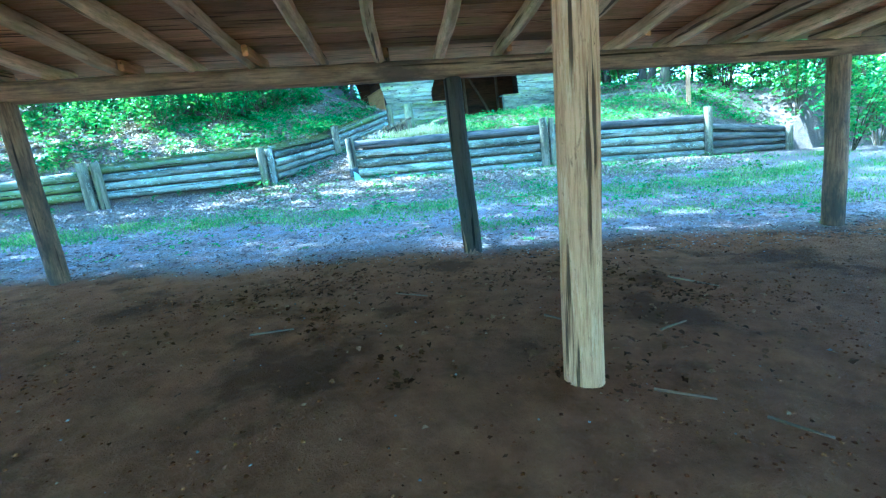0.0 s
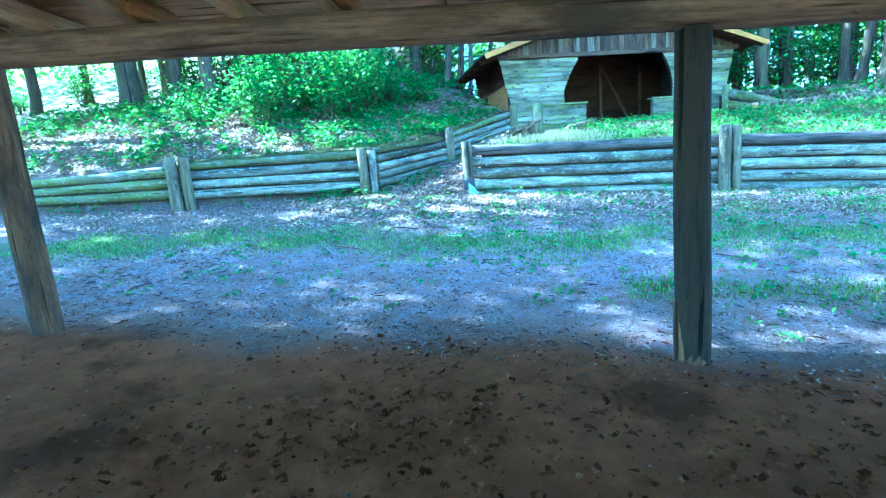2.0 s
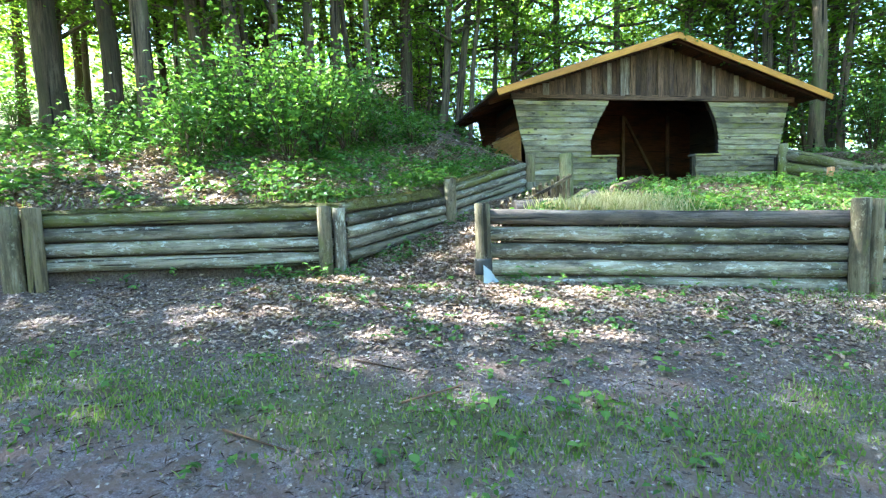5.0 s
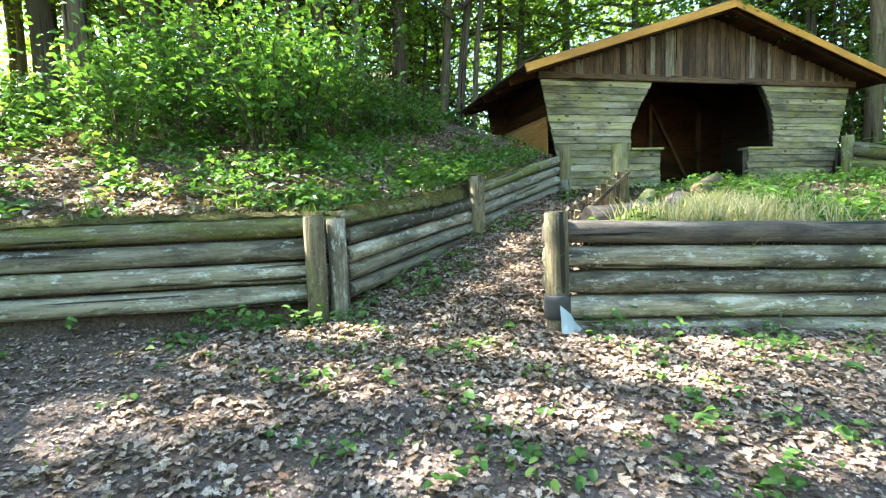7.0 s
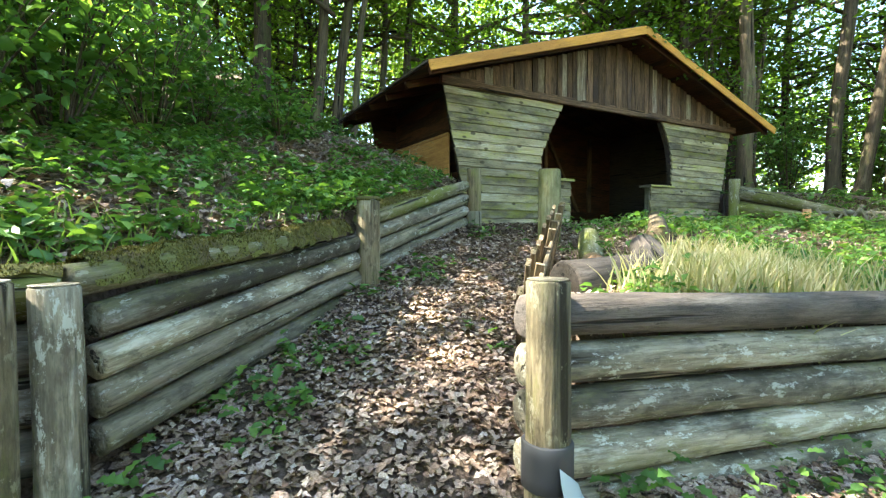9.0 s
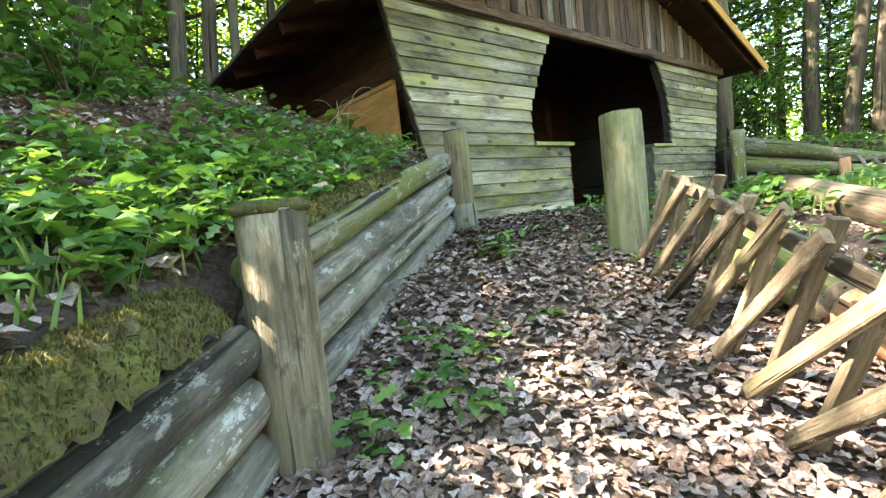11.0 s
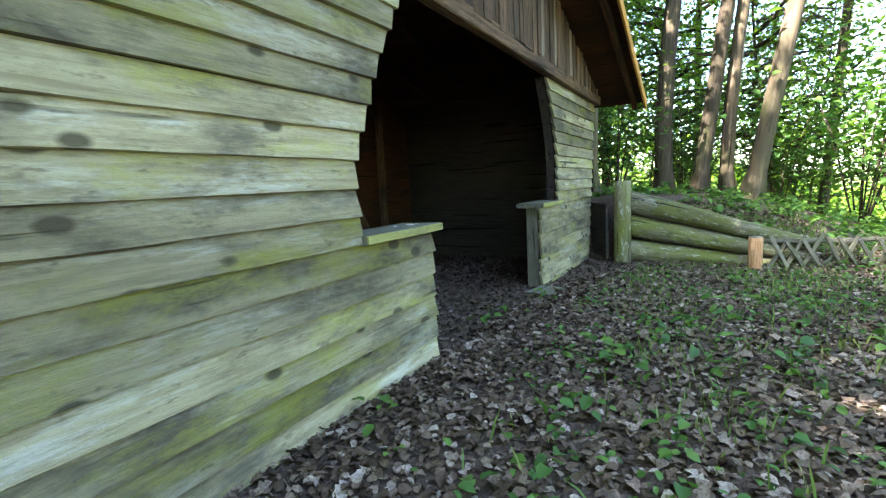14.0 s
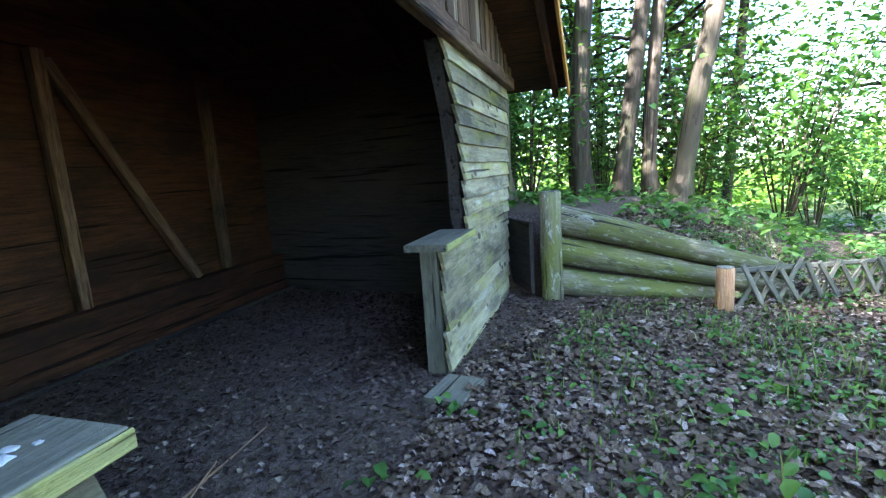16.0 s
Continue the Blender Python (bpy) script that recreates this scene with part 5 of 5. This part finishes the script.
herbs("plateau_herbs", scatter(1600, -1.2, 8, 16.4, 19.6, lambda x, y: (bank_d(x, y) < -0.1) * ~in_shed(x, y) * ~in_shed(x, y + 0.5) * (0.12 + 0.6 * clump(x, y, 1.0, 7.0) ** 2)), 0.02, 0.10, 6, 0.046, "small green plants among damp leaves")
MULCH = leafy("mulch_chip", [(0.0, (0.03, 0.022, 0.016)), (0.6, (0.085, 0.062, 0.045)), (0.9, (0.17, 0.13, 0.10)), (1.0, (0.30, 0.25, 0.20))], 0.0, 0.8)
litter("bark_mulch", scatter(26000, -1.5, 6.5, 18, 24, lambda x, y: (in_shed(x, y) | in_shed(x - 0.2, y + 0.55)) * 1.0), 0.045, "dark bark chips and leaves on the shed floor", 0.02, MULCH, 4)


def blades(name, roots, low, high, label, material=None, wide=1.0):
    n = len(roots)
    a, L = rng.uniform(0, 6.283, n), rng.uniform(low, high, n)
    w = np.stack([np.cos(a), np.sin(a), np.zeros(n)], 1) * wide
    tip = roots + np.stack([rng.normal(size=n) * 0.35, rng.normal(size=n) * 0.35, np.ones(n)], 1) * L[:, None]
    mid = roots * 0.45 + tip * 0.55 + np.stack([np.zeros(n), np.zeros(n), L * 0.12], 1)
    v = np.stack([roots - w * 0.006, roots + w * 0.006, mid + w * 0.005, mid - w * 0.005, tip], 1)
    f = []
    k = np.arange(n) * 5
    q = np.stack([np.stack([k, k + 1, k + 2], 1), np.stack([k, k + 2, k + 3], 1), np.stack([k + 3, k + 2, k + 4], 1)], 1).reshape(-1, 3)
    me = bpy.data.meshes.new(name)
    me.vertices.add(n * 5)
    me.vertices.foreach_set("co", v.ravel())
    me.loops.add(q.size)
    me.loops.foreach_set("vertex_index", q.ravel())
    me.polygons.add(len(q))
    me.polygons.foreach_set("loop_start", np.arange(0, q.size, 3))
    me.update(calc_edges=True)
    me.materials.append(material or GRASS)
    return tagged(new(name, me), label, "grass", kind="stuff")


blades("track_grass", scatter(150000, -8, 9, 6.2, 12.0, lambda x, y: (np.exp(-((y - 0.16 * x - 9.3 - 0.3 * np.sin(x) - 0.2 * np.sin(x * 3.1)) / 0.55) ** 2) + 0.5 * np.exp(-((y - 0.16 * x - 7.2) / 0.35) ** 2) * (x > 0)) * (0.22 + 0.9 * clump(x, y, 1.0, 8.0) ** 1.5) * 1.4), 0.014, 0.06, "short grass strip along the track")
blades("bank_grass", scatter(90000, -9, -1.6, 10.4, 18.6, lambda x, y: np.where((bank_d(x, y) > 0.02) & (bank_d(x, y) < 0.6), 0.5, 0) * clump(x, y, 1.1, 9.0) ** 2), 0.04, 0.17, "dry and green grass on the bank's edge")
herbs("track_herbs", scatter(420, -6, 6, 6.2, 9.6, lambda x, y: clump(x, y, 1.5, 6.5) ** 4), 0.01, 0.07, 8, 0.05, "small green weeds pressed into the gravel")
blades("plateau_grass", scatter(16000, 0.5, 8, 15.8, 19.6, lambda x, y: ~in_shed(x, y + 0.5) * ~in_shed(x, y) * clump(x, y, 0.9, 7.0) ** 2), 0.03, 0.11, "sparse short grass before the shed")
blades("bed_grass", scatter(26000, -1.8, 9, 12.5, 18, lambda x, y: np.where(wall_d(x, y) > 0.05, 0.5, 0) * (x > edge_x(y) + 0.3) * np.where(y > 15.8 + 0.15 * x, 0.12, 1.0) * clump(x, y, 0.9, 5.0)), 0.05, 0.2, "grass on the raised bed")

def pebbles(name, pts, size, label, material=None):
    """Small broken stones, each a squashed octahedron."""
    n = len(pts)
    o = np.array([(1, 0, 0), (-1, 0, 0), (0, 1, 0), (0, -1, 0), (0, 0, 0.7), (0, 0, -0.7)], float)
    f0 = np.array([(0, 2, 4), (2, 1, 4), (1, 3, 4), (3, 0, 4), (2, 0, 5), (1, 2, 5), (3, 1, 5), (0, 3, 5)])
    sz = rng.uniform(0.4, 1.3, (n, 1, 1)) * size * rng.uniform(0.6, 1.2, (n, 6, 1))
    a = rng.uniform(0, 6.283, n)
    c, d = np.cos(a)[:, None], np.sin(a)[:, None]
    p = o[None] * sz
    p = np.stack([p[..., 0] * c - p[..., 1] * d, p[..., 0] * d + p[..., 1] * c, p[..., 2]], -1) + pts[:, None]
    q = (f0[None] + (np.arange(n) * 6)[:, None, None]).reshape(-1, 3)
    me = bpy.data.meshes.new(name)
    me.vertices.add(n * 6)
    me.vertices.foreach_set("co", p.ravel())
    me.loops.add(q.size)
    me.loops.foreach_set("vertex_index", q.ravel())
    me.polygons.add(len(q))
    me.polygons.foreach_set("loop_start", np.arange(0, q.size, 3))
    me.update(calc_edges=True)
    me.materials.append(material or STONE)
    return tagged(new(name, me), label, "gravel", kind="stuff")


STONE = leafy("gravel_stone", [(0.0, (0.10, 0.085, 0.08)), (0.6, (0.24, 0.21, 0.205)), (1.0, (0.42, 0.39, 0.38))], 0.0, 0.85)
pebbles("gravel", scatter(36000, -8, 8, 5.6, 11.0, lambda x, y: smooth(5.5, 6.6, y) * (0.25 + 0.7 * clump(x, y, 0.7, 2.5)) * smooth(11, 9.8, y - 0.2 * x)), 0.016, "grey gravel stones on the track")
pebbles("gravel", scatter(350, -5, 5, 1.2, 6.0, lambda x, y: 0.8 + 0 * x), 0.011, "small stones on the shelter's earth floor")
CLOD = leafy("earth_clod", [(0.0, (0.06, 0.018, 0.006)), (0.6, (0.16, 0.055, 0.018)), (0.97, (0.26, 0.11, 0.04)), (1.0, (0.36, 0.24, 0.15))], 0.0, 0.95)
pebbles("earth_clods", scatter(14000, -5, 5, 0.8, 6.1, lambda x, y: 0.15 + 0.85 * clump(x, y, 1.2, 4.4) ** 2), 0.013, "crumbs of reddish earth on the shelter's floor", CLOD)

blades("bed_grass", scatter(9000, -1.7, 1.2, 12.8, 14.2, lambda x, y: np.where(wall_d(x, y) > 0.08, 0.9, 0) * np.exp(-((x + 0.6) / 0.8) ** 2)), 0.08, 0.32, "tall pale grass in the bed's sunny corner", leafy("dry_blade", [(0.0, (0.30, 0.32, 0.12)), (0.5, (0.52, 0.46, 0.26)), (1.0, (0.66, 0.60, 0.42))], 0.35), 1.2)

blades("track_grass", scatter(30000, 1.5, 11, 7.5, 13.6, lambda x, y: (wall_d(x, y) < -0.2) * clump(x, y, 0.8, 3.0) ** 3), 0.02, 0.08, "patchy grass at the track's side")
MOSS_BLADE = leafy("moss_frond", [(0.0, (0.05, 0.047, 0.015)), (0.5, (0.095, 0.095, 0.022)), (1.0, (0.17, 0.15, 0.05))], 0.2, 0.8)


def fuzz(mat_verts, rows, n, label):
    """Short moss fronds growing out of a moss mat."""
    k = rng.integers(0, rows, n) * 9 + rng.integers(0, 8, n)
    a, b = rng.random((n, 1)), rng.random((n, 1))
    p, q = mat_verts[k] * (1 - a) + mat_verts[k + 1] * a, mat_verts[k + 9] * (1 - a) + mat_verts[k + 10] * a
    blades("moss_fronds", p * (1 - b) + q * b - (0, 0, 0.003), 0.004, 0.02, label, MOSS_BLADE, 0.45)


for (mat_verts, rows), count in zip(MATS, (9000, 18000, 9000)):
    fuzz(mat_verts, rows, count, "yellow green moss fronds on a log")

# ---- far woods ----
fn = 60000
fa, fd = rng.uniform(0, 2 * np.pi, fn), rng.uniform(36, 60, fn)
fx, fy = fd * np.cos(fa), 8 + fd * np.sin(fa)
field = np.clip(1 - np.abs(fa - 0.35) / 0.95, 0, 1)
fz = land_z(fx, fy) + rng.uniform(0, 1, fn) ** 0.85 * (15 + 5 * np.sin(fa * 9)) * (1 - 0.9 * field)
fm = leaf_mesh("far_woods", np.stack([fx, fy, fz], 1), up_normals(fn, 1.0), rng.uniform(0.3, 0.85, fn), LEAF, 0.7, 0.15, 4)
tagged(new("far_woods", fm), "distant green woods all round the clearing", "woods", kind="stuff")


# ---- small things ----
iv = 420
ix = rng.uniform(0.0, 2.1, iv) ** 1.0
ivp = np.stack([MIDS - 0.15 + ix, V0 - 0.05 + np.abs(rng.normal(size=iv)) * 0.16, APEX + 0.03 - np.abs(ix - 0.15) * PITCH + rng.normal(size=iv) * 0.05], 1)
ivy = new("ivy", leaf_mesh("ivy", ivp, up_normals(iv, 0.7), rng.uniform(0.06, 0.12, iv), HERB, 0.8, 0.15, 6))
ivy.matrix_basis = MS
tagged(ivy, "green creeper trailing over the shed roof's ridge", "ivy")
slab = new("stone_slab", beam_mesh(0.36, 0.28, 0.05, SILL_WOOD, 0.012, 3.0, 0.01))
slab.matrix_basis = pose(2.32, 19.66, gz(2.32, 19.66) + 0.02, 0, 0, 12)
tagged(slab, "flat mossy slab lying at the jamb's foot", "slab")
for i, (x0, y0, x1, y1) in enumerate([(0.75, 19.95, 1.55, 20.35), (0.8, 19.85, 1.2, 20.2), (-2.6, 9.0, -2.2, 9.35), (1.2, 8.6, 1.6, 8.4), (0.6, 3.4, 0.9, 3.1), (-3.2, 9.6, -2.7, 9.5), (1.9, 4.2, 2.2, 3.9), (0.95, 2.3, 1.2, 2.15), (1.35, 2.0, 1.5, 1.8), (-1.6, 3.3, -1.3, 3.4), (1.3, 3.0, 1.55, 3.15), (-0.6, 4.2, -0.3, 4.05), (1.1, 9.5, 1.7, 9.4), (-3.6, 8.4, -3.1, 8.3)]):
    L = math.hypot(x1 - x0, y1 - y0)
    st = new("stick", log_mesh(L, 0.009, 0.006, BEAM_WOOD, 7, 0.2, 0.002, i))
    st.matrix_basis = along((x0, y0, gz(x0, y0) + 0.025), (x1, y1, gz(x1, y1) + 0.025))
    tagged(st, "thin dry stick lying on the ground", "stick", "sticks")
# dry grass arching before the side panel
dry = thing("dry_grass", "dry straw stalks arching over the bank by the shed", "grass", pose(-2.75, 17.3, gz(-2.75, 17.3)))
dg = random.Random(3)
for i in range(6):
    a, h, r = dg.uniform(0, 6.283), dg.uniform(0.3, 0.62), dg.uniform(0.2, 0.55)
    b = Vector((dg.uniform(-0.25, 0.25), dg.uniform(-0.25, 0.25), -0.03))
    pts = [b + Vector((math.cos(a) * r * f * f, math.sin(a) * r * f * f, h * math.sin(f * 2.0))) for f in [k / 14 for k in range(15)]]
    verts, faces = [], []
    tube(verts, faces, pts, 0.0035, 0.0015, 5)
    part("stalk", mesh_of("stalk", verts, faces, STRAW, True), None, dry)
for i, (x0, v0, w) in enumerate(((0.57, 0.07, 0.05), (0.61, 0.10, 0.03), (0.645, 0.06, 0.02), (0.47, 0.12, 0.022))):
    d = new("bird_dropping", log_mesh(0.004, w * 0.55, w * 0.5, DROPPING, 12, 0.5, 0.001, i * 3.0))
    d.matrix_basis = MS @ Matrix.Translation((x0, v0, SILL + 0.029)) @ Matrix.Rotation(-math.pi / 2, 4, "Y")
    tagged(d, "white dried bird dropping on the sill board", "dropping", "bird droppings")
